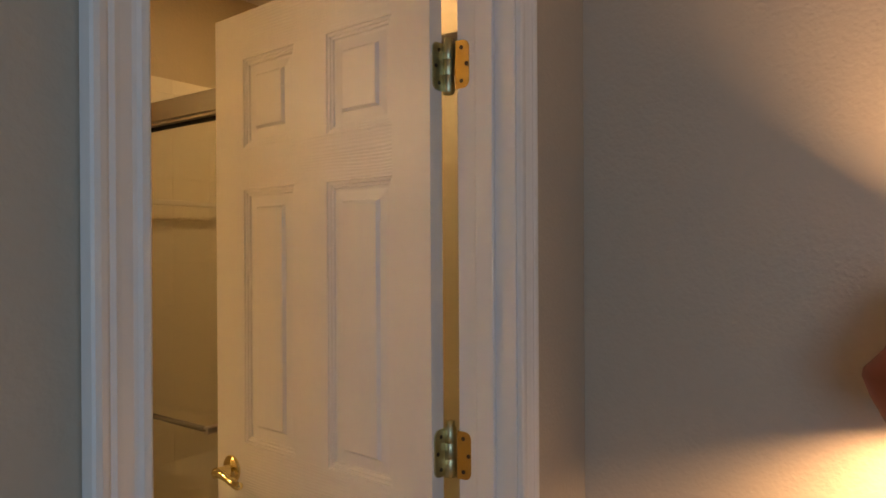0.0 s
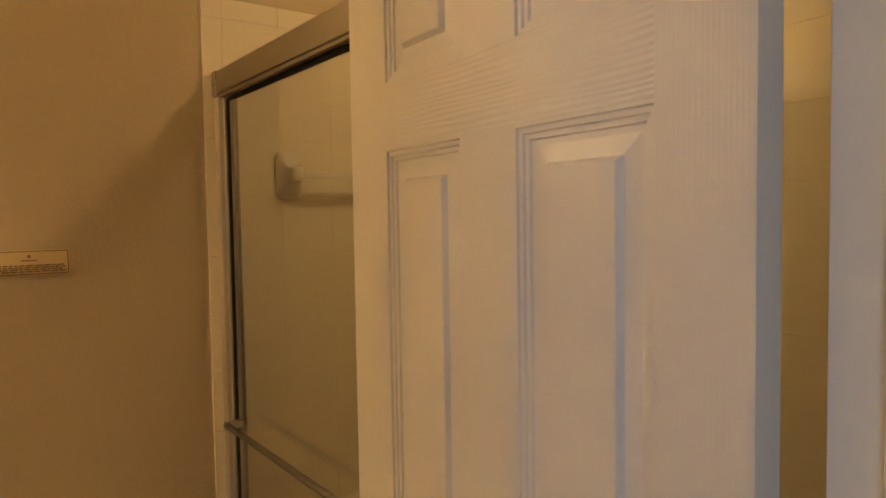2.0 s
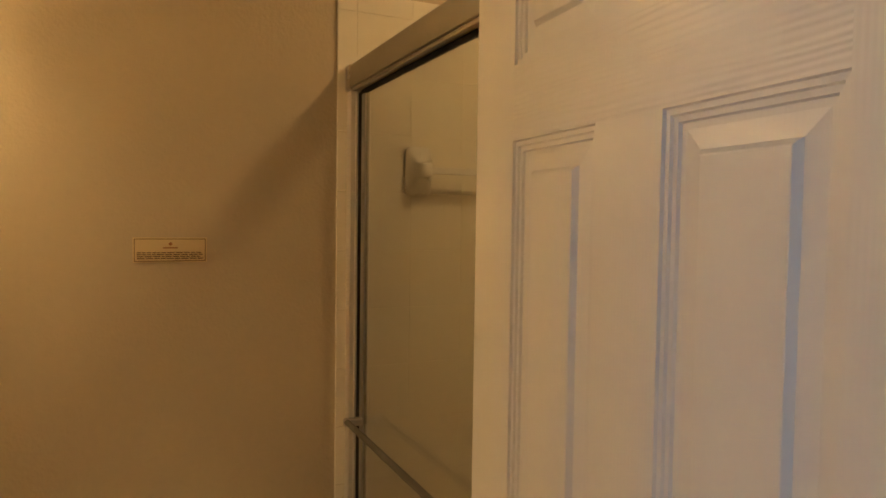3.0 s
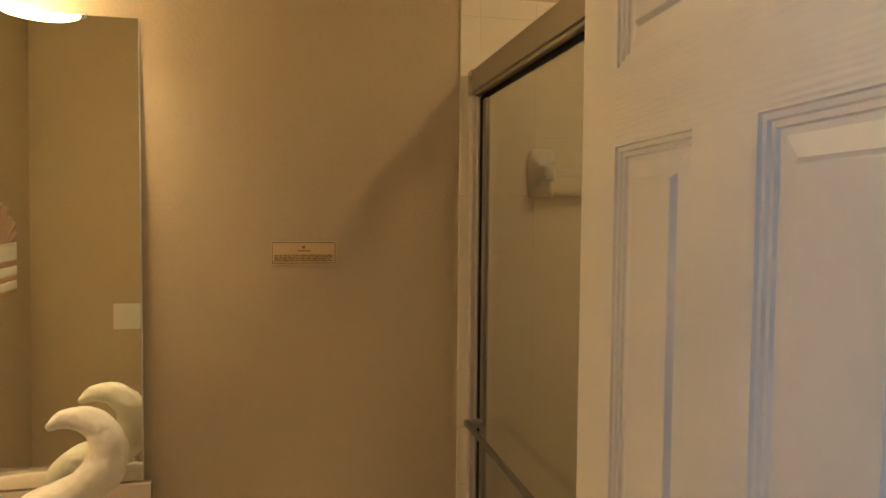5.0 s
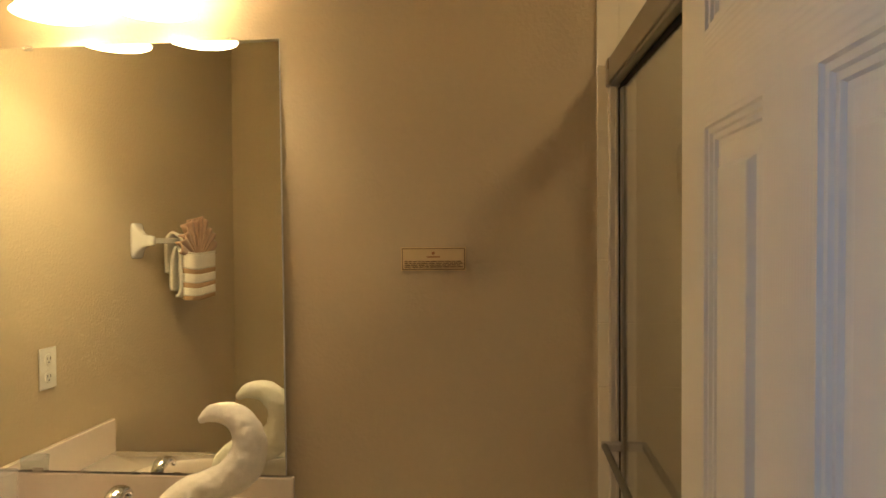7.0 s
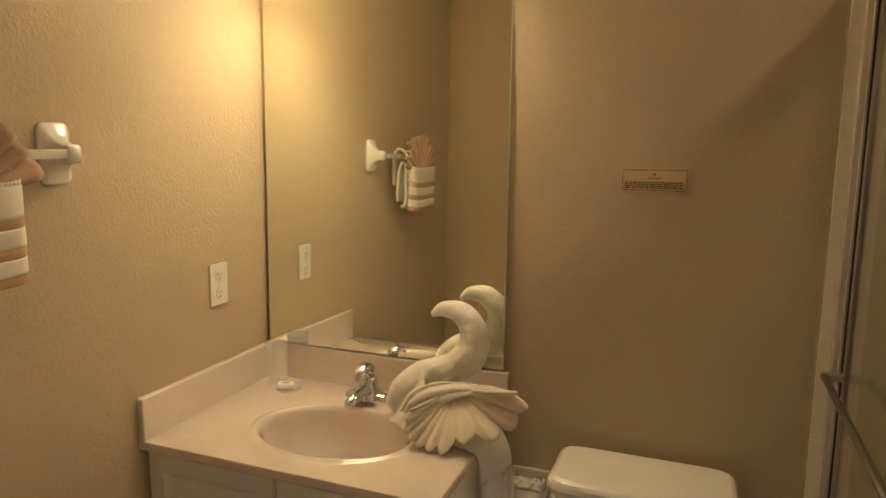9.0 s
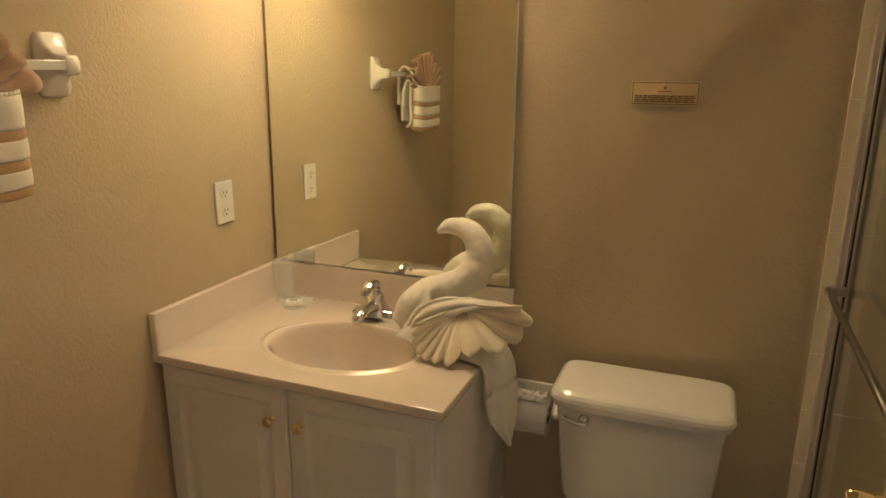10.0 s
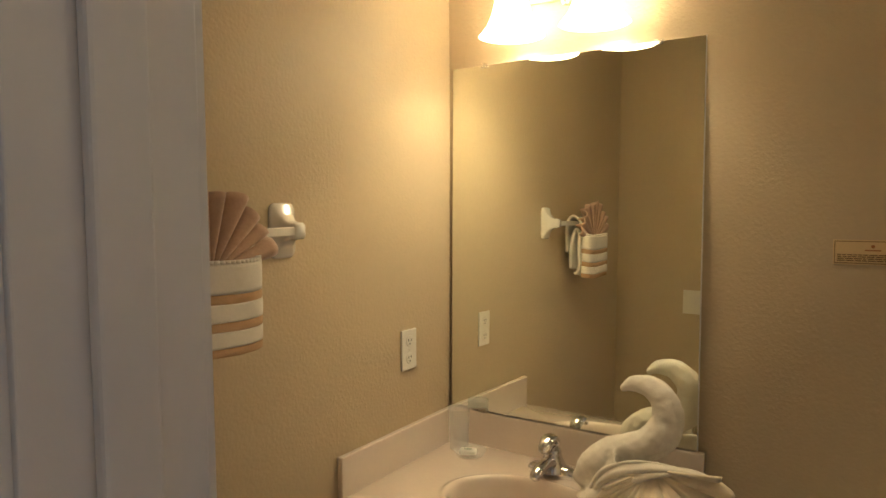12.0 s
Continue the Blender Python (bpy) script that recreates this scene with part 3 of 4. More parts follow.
def raised_door(w, h):
    steps = ((0, 0), (0, 0.014), (0.003, 0.018), (0.045, 0.018), (0.048, 0.0165), (0.056, 0.0125), (0.062, 0.0115), (0.070, 0.012), (0.088, 0.0165), (0.092, 0.0175))
    bm = bmesh.new()
    rings = [[bm.verts.new(p) for p in ((a, -d, a), (w - a, -d, a), (w - a, -d, h - a), (a, -d, h - a))] for a, d in steps]
    for r, s in zip(rings, rings[1:]):
        for i in range(4):
            bm.faces.new([r[i], r[(i + 1) % 4], s[(i + 1) % 4], s[i]])
    bm.faces.new(rings[0])
    bm.faces.new(rings[-1])
    return bm


for x0, x1, kx in ((0.018, 0.394, 0.352), (0.398, 0.776, 0.436)):
    d = part("cabinet_door", raised_door(x1 - x0, 0.636), cabinet_white, vanity)
    d.matrix_basis = pose(x0, -0.5275, 0.135)
    k = part("cabinet_knob", lathe(((0.009, 0), (0.0085, 0.002), (0.005, 0.005), (0.005, 0.012), (0.011, 0.016), (0.0145, 0.020), (0.0145, 0.023), (0.011, 0.027), (0.006, 0.0285), (0, 0.029)), 28), brass, d, "polished brass knob", smooth=True)
    k.matrix_basis = pose(kx - x0, -0.0178, 0.684 - 0.135, 90)


def counter_with_bowl():
    """The cast top: flat, with an oval bowl let into it and a rolled front edge."""
    cx, cy, a, b = 0.425, -0.325, 0.205, 0.147
    x0, x1, y0, y1 = 0.0015, 0.804, -0.557, -0.001
    bm = bmesh.new()
    n = 128
    angles = [2 * math.pi * k / n for k in range(n)]
    corners = [math.atan2(y - cy, x - cx) % (2 * math.pi) for x in (x0, x1) for y in (y0, y1)]
    for c in corners:
        angles[min(range(n), key=lambda i: abs(angles[i] - c))] = c
    def edge(t):
        c, s = math.cos(t), math.sin(t)
        k = min(((x1 - cx) / c if c > 0 else (x0 - cx) / c) if abs(c) > 1e-9 else 9, ((y1 - cy) / s if s > 0 else (y0 - cy) / s) if abs(s) > 1e-9 else 9)
        return cx + k * c, cy + k * s
    rings = []
    for f, z in ((0.09, -0.150), (0.3, -0.149), (0.52, -0.146), (0.70, -0.137), (0.82, -0.119), (0.90, -0.088), (0.945, -0.052), (0.968, -0.024), (0.985, -0.011), (1.003, -0.003), (1.022, 0.0020), (1.042, 0.0048), (1.062, 0.0060), (1.082, 0.0054), (1.104, 0.0034), (1.128, 0.0012), (1.155, 0.0002), (1.18, 0.0)):
        rings.append([bm.verts.new((cx + a * f * math.cos(t), cy + b * f * math.sin(t), CT + z)) for t in angles])
    lip = []
    for inset, z in ((0.006, 0.0), (0.002, -0.0018), (0.0, -0.006), (0.0, -0.022), (0.004, -0.0255)):
        row = []
        for t in angles:
            x, y = edge(t)
            row.append(bm.verts.new((min(max(x, x0 + inset), x1 - inset), min(max(y, y0 + inset), y1 - inset), CT + z)))
        lip.append(row)
    rings += lip
    for r, s in zip(rings, rings[1:]):
        for i in range(n):
            bm.faces.new([r[i], r[(i + 1) % n], s[(i + 1) % n], s[i]])
    bm.faces.new(rings[0])
    return bm


top = thing("sink_countertop", pose(0, 0, 0), "off-white cultured marble vanity top with an oval bowl", "countertop")
part("basin_top", counter_with_bowl(), marble, top, smooth=True).data.set_sharp_from_angle(angle=radians(35))
part("backsplash", box((0.0205, -0.0205, CT - 0.004), (0.803, -0.0005, 0.910), 0.004), marble, top)
part("side_splash", box((0.0008, -0.5555, CT - 0.004), (0.020, -0.0005, 0.910), 0.004), marble, top)
part("drain", lathe(((0.0, CT - 0.148), (0.013, CT - 0.1475), (0.020, CT - 0.1482), (0.022, CT - 0.151)), 24, m=pose(0.425, -0.325, 0)), chrome, top, "chrome drain", smooth=True)

# faucet
tap = thing("faucet", pose(0.412, -0.105, CT + 0.0008), "chrome single-lever bathroom faucet", "faucet")


def faucet_base():
    bm = bmesh.new()
    rings = []
    for z, k in ((0, 1.0), (0.010, 1.0), (0.018, 0.94), (0.026, 0.78), (0.031, 0.5), (0.033, 0.2)):
        rings.append([bm.verts.new((0.078 * k * math.copysign(abs(math.cos(t)) ** 0.8, math.cos(t)), 0.027 * k ** 0.6 * math.sin(t), z)) for t in [2 * math.pi * i / 40 for i in range(40)]])
    for r, s in zip(rings, rings[1:]):
        for i in range(40):
            bm.faces.new([r[i], r[(i + 1) % 40], s[(i + 1) % 40], s[i]])
    bm.faces.new(rings[0])
    bm.faces.new(rings[-1])
    return bm


part("base", faucet_base(), chrome, tap, smooth=True)
part("body", lathe(((0.044, 0.014), (0.040, 0.024), (0.033, 0.038), (0.027, 0.052), (0.0245, 0.060), (0.0245, 0.062), (0.0245, 0.066), (0.022, 0.074), (0.014, 0.081), (0, 0.083)), 32), chrome, tap, smooth=True)
part("spout", tube(((0, -0.010, 0.034, 0.023), (0, -0.045, 0.043, 0.021), (0, -0.085, 0.042, 0.018), (0, -0.110, 0.034, 0.016), (0, -0.117, 0.025, 0.0135)), 20, 6, flat=0.85), chrome, tap, smooth=True)
part("lever", tube(((0, 0.014, 0.072, 0.013), (0, 0.013, 0.092, 0.017), (0, -0.006, 0.108, 0.020), (0, -0.032, 0.110, 0.0205), (0, -0.056, 0.099, 0.017), (0, -0.070, 0.086, 0.011)), 20, 6, flat=0.55), chrome, tap, smooth=True)

# mirror with its clips
MW0, MW1, MZ0, MZ1 = 0.014, 0.787, 0.9155, 1.998
mirror = thing("wall_mirror", pose(0, -0.0120, MZ0) @ pose(0, 0, 0, -0.95) @ pose(0, 0, -MZ0), "frameless wall mirror leaning back from the vanity backsplash", "mirror")
part("glass", box((MW0, -0.0072, MZ0), (MW1 - 0.0022, -0.0012, MZ1)), silver, mirror)
part("polished_edge", box((MW1 - 0.0021, -0.0070, MZ0), (MW1, -0.0012, MZ1), 0.0006, segments=1), window_white, mirror, "pale polished glass edge")
for x in (0.13, 0.665):
    part("clip", box((x - 0.012, -0.0105, MZ1 - 0.008), (x + 0.012, 0.0040, MZ1 + 0.006), 0.002), clear_plastic, mirror, "clear plastic mirror clip")
for x in (0.13, 0.665):
    part("clip", box((x - 0.014, -0.0098, MZ0 - 0.0040), (x + 0.014, -0.0074, MZ0 + 0.006), 0.001), nickel, mirror)

# light bar with bell shades
vl = thing("vanity_light", pose(0.412, 0, 2.185), "two-lamp brushed nickel vanity light with frosted bell shades", "wall lamp")
part("backplate", box((-0.19, -0.022, -0.035), (0.19, -0.0005, 0.055), 0.008), nickel, vl)
for x in (-0.122, 0.122):
    part("arm", tube(((x, -0.018, 0.012, 0.008), (x, -0.07, 0.03, 0.008), (x, -0.115, 0.03, 0.008), (x, -0.125, 0.012, 0.008)), 14, 5), nickel, vl, smooth=True)
    part("socket", lathe(((0.0, 0.02), (0.016, 0.018), (0.020, 0.010), (0.024, -0.020), (0.020, -0.022), (0, -0.022)), 24, m=pose(x, -0.125, 0)), nickel, vl, smooth=True)
    prof = ((0.022, -0.004), (0.034, -0.020), (0.046, -0.050), (0.055, -0.085), (0.068, -0.118), (0.086, -0.140), (0.092, -0.146))
    inner = tuple((r - 0.003, z) for r, z in reversed(prof))
    s = part("shade", lathe(prof + inner, 40, m=pose(x, -0.125, 0), closed=True), frosted, vl, "frosted white glass shade, lit", smooth=True)
    b = bulb("bulb_light", (0.412 + x, -0.125, 2.185 - 0.070), BULB_WATTS, BULB_COLOUR, 0.028)
part("finial", lathe(((0.0, -0.062), (0.012, -0.058), (0.017, -0.046), (0.013, -0.036), (0.009, -0.034)), 20, m=pose(0, -0.03, 0)), nickel, vl, smooth=True)

# ---- toilet ----
toilet = thing("toilet", pose(1.180, 0, 0), "white porcelain toilet with a rounded tank", "toilet")


def slab(rows, n=48, e=0.32):
    """Stacked rounded rectangles; rows of (z, half width, y back, y front, corner exponent)."""
    bm = bmesh.new()
    rings = []
    for z, hw, yb, yf, ex in rows:
        ring = []
        for k in range(n):
            t = 2 * math.pi * k / n
            c, s = math.cos(t), math.sin(t)
            y = (yb + yf) / 2 + (yb - yf) / 2 * math.copysign(abs(s) ** ex, s)
            bow = 0.012 * (1 - c * c) if s < 0 else 0
            ring.append(bm.verts.new((hw * math.copysign(abs(c) ** ex, c), y - bow, z)))
        rings.append(ring)
    for a, b in zip(rings, rings[1:]):
        for k in range(n):
            bm.faces.new([a[k], a[(k + 1) % n], b[(k + 1) % n], b[k]])
    bm.faces.new(rings[0])
    bm.faces.new(rings[-1])
    return bm


part("tank", slab(((0.375, 0.10, -0.075, -0.185, 0.5), (0.382, 0.150, -0.060, -0.205, 0.42), (0.40, 0.172, -0.052, -0.215, 0.36), (0.44, 0.184, -0.050, -0.222, 0.32), (0.55, 0.192, -0.048, -0.228, 0.30), (0.66, 0.200, -0.046, -0.233, 0.28), (0.700, 0.202, -0.046, -0.234, 0.28))), porcelain, toilet, smooth=True)
part("tank_lid", slab(((0.7005, 0.206, -0.042, -0.240, 0.24), (0.703, 0.215, -0.036, -0.249, 0.24), (0.720, 0.219, -0.034, -0.253, 0.24), (0.730, 0.217, -0.036, -0.251, 0.24), (0.738, 0.212, -0.041, -0.245, 0.24), (0.7425, 0.206, -0.046, -0.238, 0.24), (0.7438, 0.2035, -0.048, -0.235, 0.24), (0.7440, 0.2015, -0.050, -0.233, 0.24), (0.7441, 0.10, -0.1, -0.18, 0.3)), 144), porcelain, toilet, smooth=True).data.set_sharp_from_angle(angle=radians(14))
lever = part("flush_lever", tube(((-0.118, -0.263, 0.671, 0.0125), (-0.136, -0.268, 0.673, 0.0100), (-0.154, -0.270, 0.678, 0.0080), (-0.172, -0.268, 0.684, 0.0095)), 14, 5, flat=0.7), chrome, toilet, "chrome flush lever", smooth=True)
part("lever_hub", lathe(((0.016, 0), (0.016, 0.004), (0.010, 0.008), (0.009, 0.026), (0, 0.027)), 24, m=pose(-0.125, -0.240, 0.673, 90)), chrome, lever, smooth=True)
part("bowl", slab(((0.0, 0.115, -0.12, -0.56, 0.7), (0.04, 0.105, -0.12, -0.54, 0.7), (0.18, 0.110, -0.11, -0.54, 0.7), (0.28, 0.150, -0.08, -0.63, 0.75), (0.36, 0.180, -0.06, -0.70, 0.8), (0.374, 0.182, -0.06, -0.705, 0.8))), porcelain, toilet, smooth=True)
part("seat", slab(((0.3745, 0.180, -0.235, -0.705, 0.8), (0.380, 0.186, -0.232, -0.712, 0.8), (0.392, 0.186, -0.232, -0.712, 0.8), (0.395, 0.18, -0.24, -0.70, 0.8))), porcelain, toilet, smooth=True)
part("seat_lid", slab(((0.3955, 0.180, -0.235, -0.70, 0.8), (0.400, 0.186, -0.232, -0.71, 0.8), (0.408, 0.184, -0.234, -0.706, 0.8), (0.414, 0.16, -0.26, -0.67, 0.8))), porcelain, toilet, smooth=True)

# ---- bedroom lamp by the corner ----
lampm = pose(1.750, -2.290, 1.305)
bl = thing("wall_lamp", lampm, "bedroom wall lamp with a brown flared shade, lit", "wall lamp")
LAMP = ((0.080, 0.125), (0.098, 0.085), (0.121, 0.035), (0.148, 0.004), (0.150, -0.006), (0.140, -0.035), (0.122, -0.070), (0.110, -0.092))
part("shade", lathe(LAMP + tuple((r - 0.002, z) for r, z in reversed(LAMP)), 48, closed=True), lamp_cloth, bl, "brown translucent shade", smooth=True)
part("socket", lathe(((0.006, 0.150), (0.007, 0.100), (0.014, 0.095), (0.014, 0.066), (0.0, 0.064)), 20), nickel, bl, smooth=True)
end = lampm.inverted() @ (DOOR_WALL @ Vector((CORNER - 0.012, -0.800, 1.40)))
part("arm", tube(((0, 0, 0.145, 0.007), (end.x * 0.3, end.y * 0.3, 0.165, 0.007), (end.x * 0.7, end.y * 0.8, 0.150, 0.007), (end.x, end.y, end.z, 0.007)), 12, 5), nickel, bl, smooth=True)
plate = part("wall_plate", lathe(((0.0, 0.0), (0.035, 0.0), (0.035, 0.006), (0.02, 0.014), (0, 0.016)), 28), nickel, bl, smooth=True)
plate.matrix_basis = lampm.inverted() @ DOOR_WALL @ pose(CORNER - 0.0005, -0.800, 1.40, 0, -90, 0)
bulb("lamp_bulb", lampm @ Vector((0, 0, -0.016)), BEDSIDE_WATTS, (1.0, 0.64, 0.36), 0.045)

# ---- sign, outlet, switch ----
sign = thing("wall_sign", pose(1.1605, 0, 1.453), "small gold wall sign with brown border and lines of print", "sign")
part("plate", box((-0.080, -0.0020, -0.029), (0.080, -0.0004, 0.029), 0.0004), sign_gold, sign)
for lo, hi in (((-0.077, 0.0245), (0.077, 0.0262)), ((-0.077, -0.0262), (0.077, -0.0245)), ((-0.077, -0.0245), (-0.0755, 0.0245)), ((0.0755, -0.0245), (0.077, 0.0245))):
    part("border", box((lo[0], -0.0026, lo[1]), (hi[0], -0.0021, hi[1])), sign_brown, sign)
rnd = random.Random(4)
for k, z in enumerate((-0.006, -0.0105, -0.015, -0.0195)):
    x = -0.071
    while x < 0.066:
        w = rnd.uniform(0.006, 0.017)
        part("print", box((x, -0.0025, z - 0.0012), (min(x + w, 0.071), -0.0021, z + 0.0012)), sign_brown, sign)
        x += w + 0.0022
part("print", box((-0.016, -0.0025, 0.0035), (0.016, -0.0021, 0.0065)), sign_rust, sign)
part("emblem", lathe(((0, 0.0005), (0.004, 0.0004), (0.004, 0)), 14, m=pose(0, -0.0021, 0.014, 90)), sign_rust, sign)

outlet = thing("wall_outlet", pose(0, -0.238, 1.138, 0, 0, 90), "white duplex electrical outlet on the wall", "outlet")
part("cover_plate", box((-0.036, -0.0062, -0.060), (0.036, -0.0005, 0.060), 0.002), plate_white, outlet)
for z in (-0.026, 0.026):
    part("socket_face", lathe(((0.0, 0.0016), (0.0158, 0.0014), (0.0172, 0.0)), 28, m=pose(0, -0.0062, z, 90)), plate_white, outlet)
    for x, h in ((-0.0062, 0.0085), (0.0062, 0.0068)):
        part("slot", box((x - 0.0011, -0.0083, z + 0.003 - h / 2), (x + 0.0011, -0.0077, z + 0.003 + h / 2)), slot_dark, outlet)
    part("slot", lathe(((0, 0.0005), (0.0026, 0.0004), (0.0026, 0)), 12, m=pose(0, -0.0077, z - 0.0085, 90)), slot_dark, outlet)
part("screw", lathe(((0, 0.0012), (0.003, 0.0008), (0.003, 0)), 12, m=pose(0, -0.0061, 0, 90)), plate_white, outlet)

switch = thing("light_switch", DOOR_WALL @ pose(-1.148, 0, 1.134), "white double rocker light switch by the doorway", "light switch")
part("cover_plate", box((-0.058, 0.0005, -0.058), (0.058, 0.0062, 0.058), 0.002), plate_white, switch)
for x in (-0.023, 0.023):
    part("rocker", box((x - 0.0165, 0.0063, -0.033), (x + 0.0165, 0.0095, 0.033), 0.0012), plate_white, switch)

# ---- towel bar on the left wall ----
BAR_Z = 1.512
tb = thing("towel_bar", pose(0, -0.730, BAR_Z, 0, 0, 90), "white ceramic towel bar on the wall", "towel bar")
part("post", ceramic_post(0.130, 0.078, 0.060), ceramic, tb, smooth=True)
p2 = part("post", ceramic_post(0.130, 0.078, 0.060), ceramic, tb, smooth=True)
p2.location.x = -0.457
part("rod", box((-0.449, -0.062, -0.010), (-0.008, -0.042, 0.010), 0.002), ceramic, tb)

# hand towel folded over the bar, with a pocket, and the fan-folded washcloth in it
TY0, TY1 = -1.130, -0.893


def towel_drape(prof, inset, seed):
    """Cloth hung over the bar with its ends open: prof goes from the wall side over the bar to the front."""
    pts = smooth_path(prof, 5)
    def fn(u, v):
        k = u * (len(pts) - 1)
        i = min(int(k), len(pts) - 2)
        x, z = pts[i] + (pts[i + 1] - pts[i]) * (k - i)
        y = TY0 + inset + (TY1 - TY0 - 2 * inset) * v
        w = noise.noise(Vector((x * 22 + seed, y * 13, z * 12)))
        return x + 0.006 * w, y + 0.004 * w * math.sin(9 * u), z + 0.003 * w + 0.005 * math.sin(v * 6 + seed)
    return sheet(fn, 48, 20, 0.0105)


def pocket_front(z0, z1, out, dz=0.0):
    """A fold of cloth round the front of the towel between two heights."""
    def fn(u, v):
        a = -1 + 2 * u
        y = (TY0 + TY1) / 2 + (TY1 - TY0) / 2 * 1.01 * math.copysign(1 - (1 - abs(a)) ** 1.6, a)
        x = out - 0.030 * abs(a) ** 5 + 0.0012 * math.sin(3.14 * v) + 0.002 * noise.noise(Vector((u * 5, z0 * 30, v)))
        z = z0 + (z1 - z0) * v + 0.006 * math.sin(u * 5 + 1) + dz * (u - 0.5) + 0.002 * noise.noise(Vector((u * 6, v * 3, z0 * 9)))
        return x, y, z
    return sheet(fn, 40, 8, 0.010)


ht = thing("hand_towel", pose(0, 0, 0), "white hand towel with gold bands folded over the towel bar", "towel")
part("towel_body", towel_drape(((0.024, 1.385), (0.022, 1.43), (0.022, 1.48), (0.029, 1.522), (0.050, 1.541), (0.074, 1.531), (0.090, 1.500), (0.100, 1.44), (0.106, 1.37), (0.108, 1.30)), 0.004, 1.0), terry, ht, smooth=True)
part("inner_fold", towel_drape(((0.046, 1.318), (0.044, 1.36), (0.048, 1.42), (0.062, 1.478), (0.072, 1.485), (0.080, 1.47), (0.085, 1.40), (0.086, 1.34), (0.076, 1.302), (0.062, 1.296)), 0.0, 7.0), terry, ht, smooth=True)
edges = (1.298, 1.330, 1.349, 1.384, 1.403, 1.462)
for k, (z0, z1) in enumerate(zip(edges, edges[1:])):
    gold = k in (1, 3)
    part("band" if gold else "terry_fold", pocket_front(z0 + 0.0005, z1 - 0.0005, 0.1272 if gold else 0.128, 0.010), gold_band if gold else terry, ht, "gold woven band" if gold else "", smooth=True)
part("band", pocket_front(1.282, 1.2975, 0.1265, 0.010), gold_band, ht, "gold woven band", smooth=True)
def hem(u, v):
    a = -1 + 2 * u
    y = (TY0 + TY1) / 2 + (TY1 - TY0) / 2 * math.copysign(1 - (1 - abs(a)) ** 1.6, a)
    return 0.129 - 0.030 * abs(a) ** 5 + 0.0012 * math.sin(u * 170), y, 1.462 + 0.007 * v + 0.006 * math.sin(u * 5 + 1) + 0.010 * (u - 0.5)
part("hem", sheet(hem, 200, 2, 0.010), terry, ht, smooth=True)
FAN_A, FAN_B = radians(12), radians(172)


def fan(u, v):
    pleats = 10
    a = FAN_A + (FAN_B - FAN_A) * (u + 0.010 * math.sin(19 * u))
    ph = 2 * math.pi * pleats * u + 0.8 * math.sin(7 * u)
    wave = math.sin(ph) + 0.22 * math.sin(2 * ph + 1)
    r = 0.020 + 0.160 * v * (0.95 + 0.05 * math.sin(u * 23 + 1) + 0.02 * math.sin(ph))
    deep = 0.018 * wave * (0.25 + 0.75 * v)
    side = 0.006 * math.cos(ph) * v
    return 0.104 + deep - 0.004 * v, -1.012 + (r * math.cos(a) + side * math.sin(a)) * 0.93, 1.434 + r * math.sin(a) - side * math.cos(a)


wc = solid("washcloth", sheet(fan, 240, 10, 0.0055), tan_terry, "tan washcloth pleated into a fan, tucked in a towel", "washcloth", smooth=True)

# ---- towel swan on the counter ----
swan_rows = ((0.619, -0.129, 1.084, 0.009), (0.636, -0.129, 1.096, 0.0165), (0.660, -0.130, 1.104, 0.022), (0.698, -0.131, 1.099, 0.029), (0.727, -0.133, 1.075, 0.034), (0.740, -0.137, 1.038, 0.039),
             (0.733, -0.142, 0.995, 0.0435), (0.704, -0.150, 0.962, 0.043), (0.655, -0.160, 0.942, 0.041), (0.604, -0.172, 0.922, 0.041), (0.564, -0.186, 0.884, 0.041), (0.550, -0.200, 0.838, 0.037))
swan = bmesh.new()
tube(swan_rows, 28, 8, bm=swan, lumps=0.09)
tube(((0.560, -0.19, 0.832, 0.030), (0.63, -0.20, 0.838, 0.038), (0.71, -0.20, 0.850, 0.048), (0.765, -0.20, 0.850, 0.046)), 24, 6, bm=swan, lumps=0.12)
def wrap(u, v):
    a = radians(150 + 150 * u)
    r = 0.055 + 0.060 * v
    return 0.690 + 1.15 * r * math.cos(a) - 0.03 * v, -0.200 + 0.75 * r * math.sin(a), 0.945 - 0.125 * v - 0.025 * u + 0.010 * math.sin(9 * u + 3 * v)
sheet(wrap, 36, 14, 0.008, bm=swan)
swan_ob = solid("towel_swan", swan, terry, "white towel rolled into a swan shape on the countertop", "folded towel", smooth=True)
melt = swan_ob.modifiers.new("melt", "REMESH")
melt.mode, melt.voxel_size, melt.use_smooth_shade = "VOXEL", 0.0045, True
soften = swan_ob.modifiers.new("soften", "SMOOTH")
soften.factor, soften.iterations = 0.5, 8
fluff_tex = bpy.data.textures.new("terry folds", "CLOUDS")
fluff_tex.noise_scale, fluff_tex.noise_depth = 0.022, 2
fluff = swan_ob.modifiers.new("fluff", "DISPLACE")
fluff.texture, fluff.strength, fluff.mid_level, fluff.texture_coords = fluff_tex, 0.006, 0.5, "LOCAL"


RIDGES = (203, 213, 222, 232, 243, 256, 272, 303, 327, 346, 361, 374)     # angles of the pleats' crests, in degrees
REACH = ((203, 0.096), (222, 0.130), (240, 0.134), (262, 0.118), (272, 0.120), (288, 0.100), (303, 0.104), (318, 0.122), (334, 0.158), (357, 0.190), (374, 0.172))
DEPTH = ((203, 0.9), (256, 1.1), (272, 1.25), (303, 0.75), (327, 0.8), (374, 0.9))


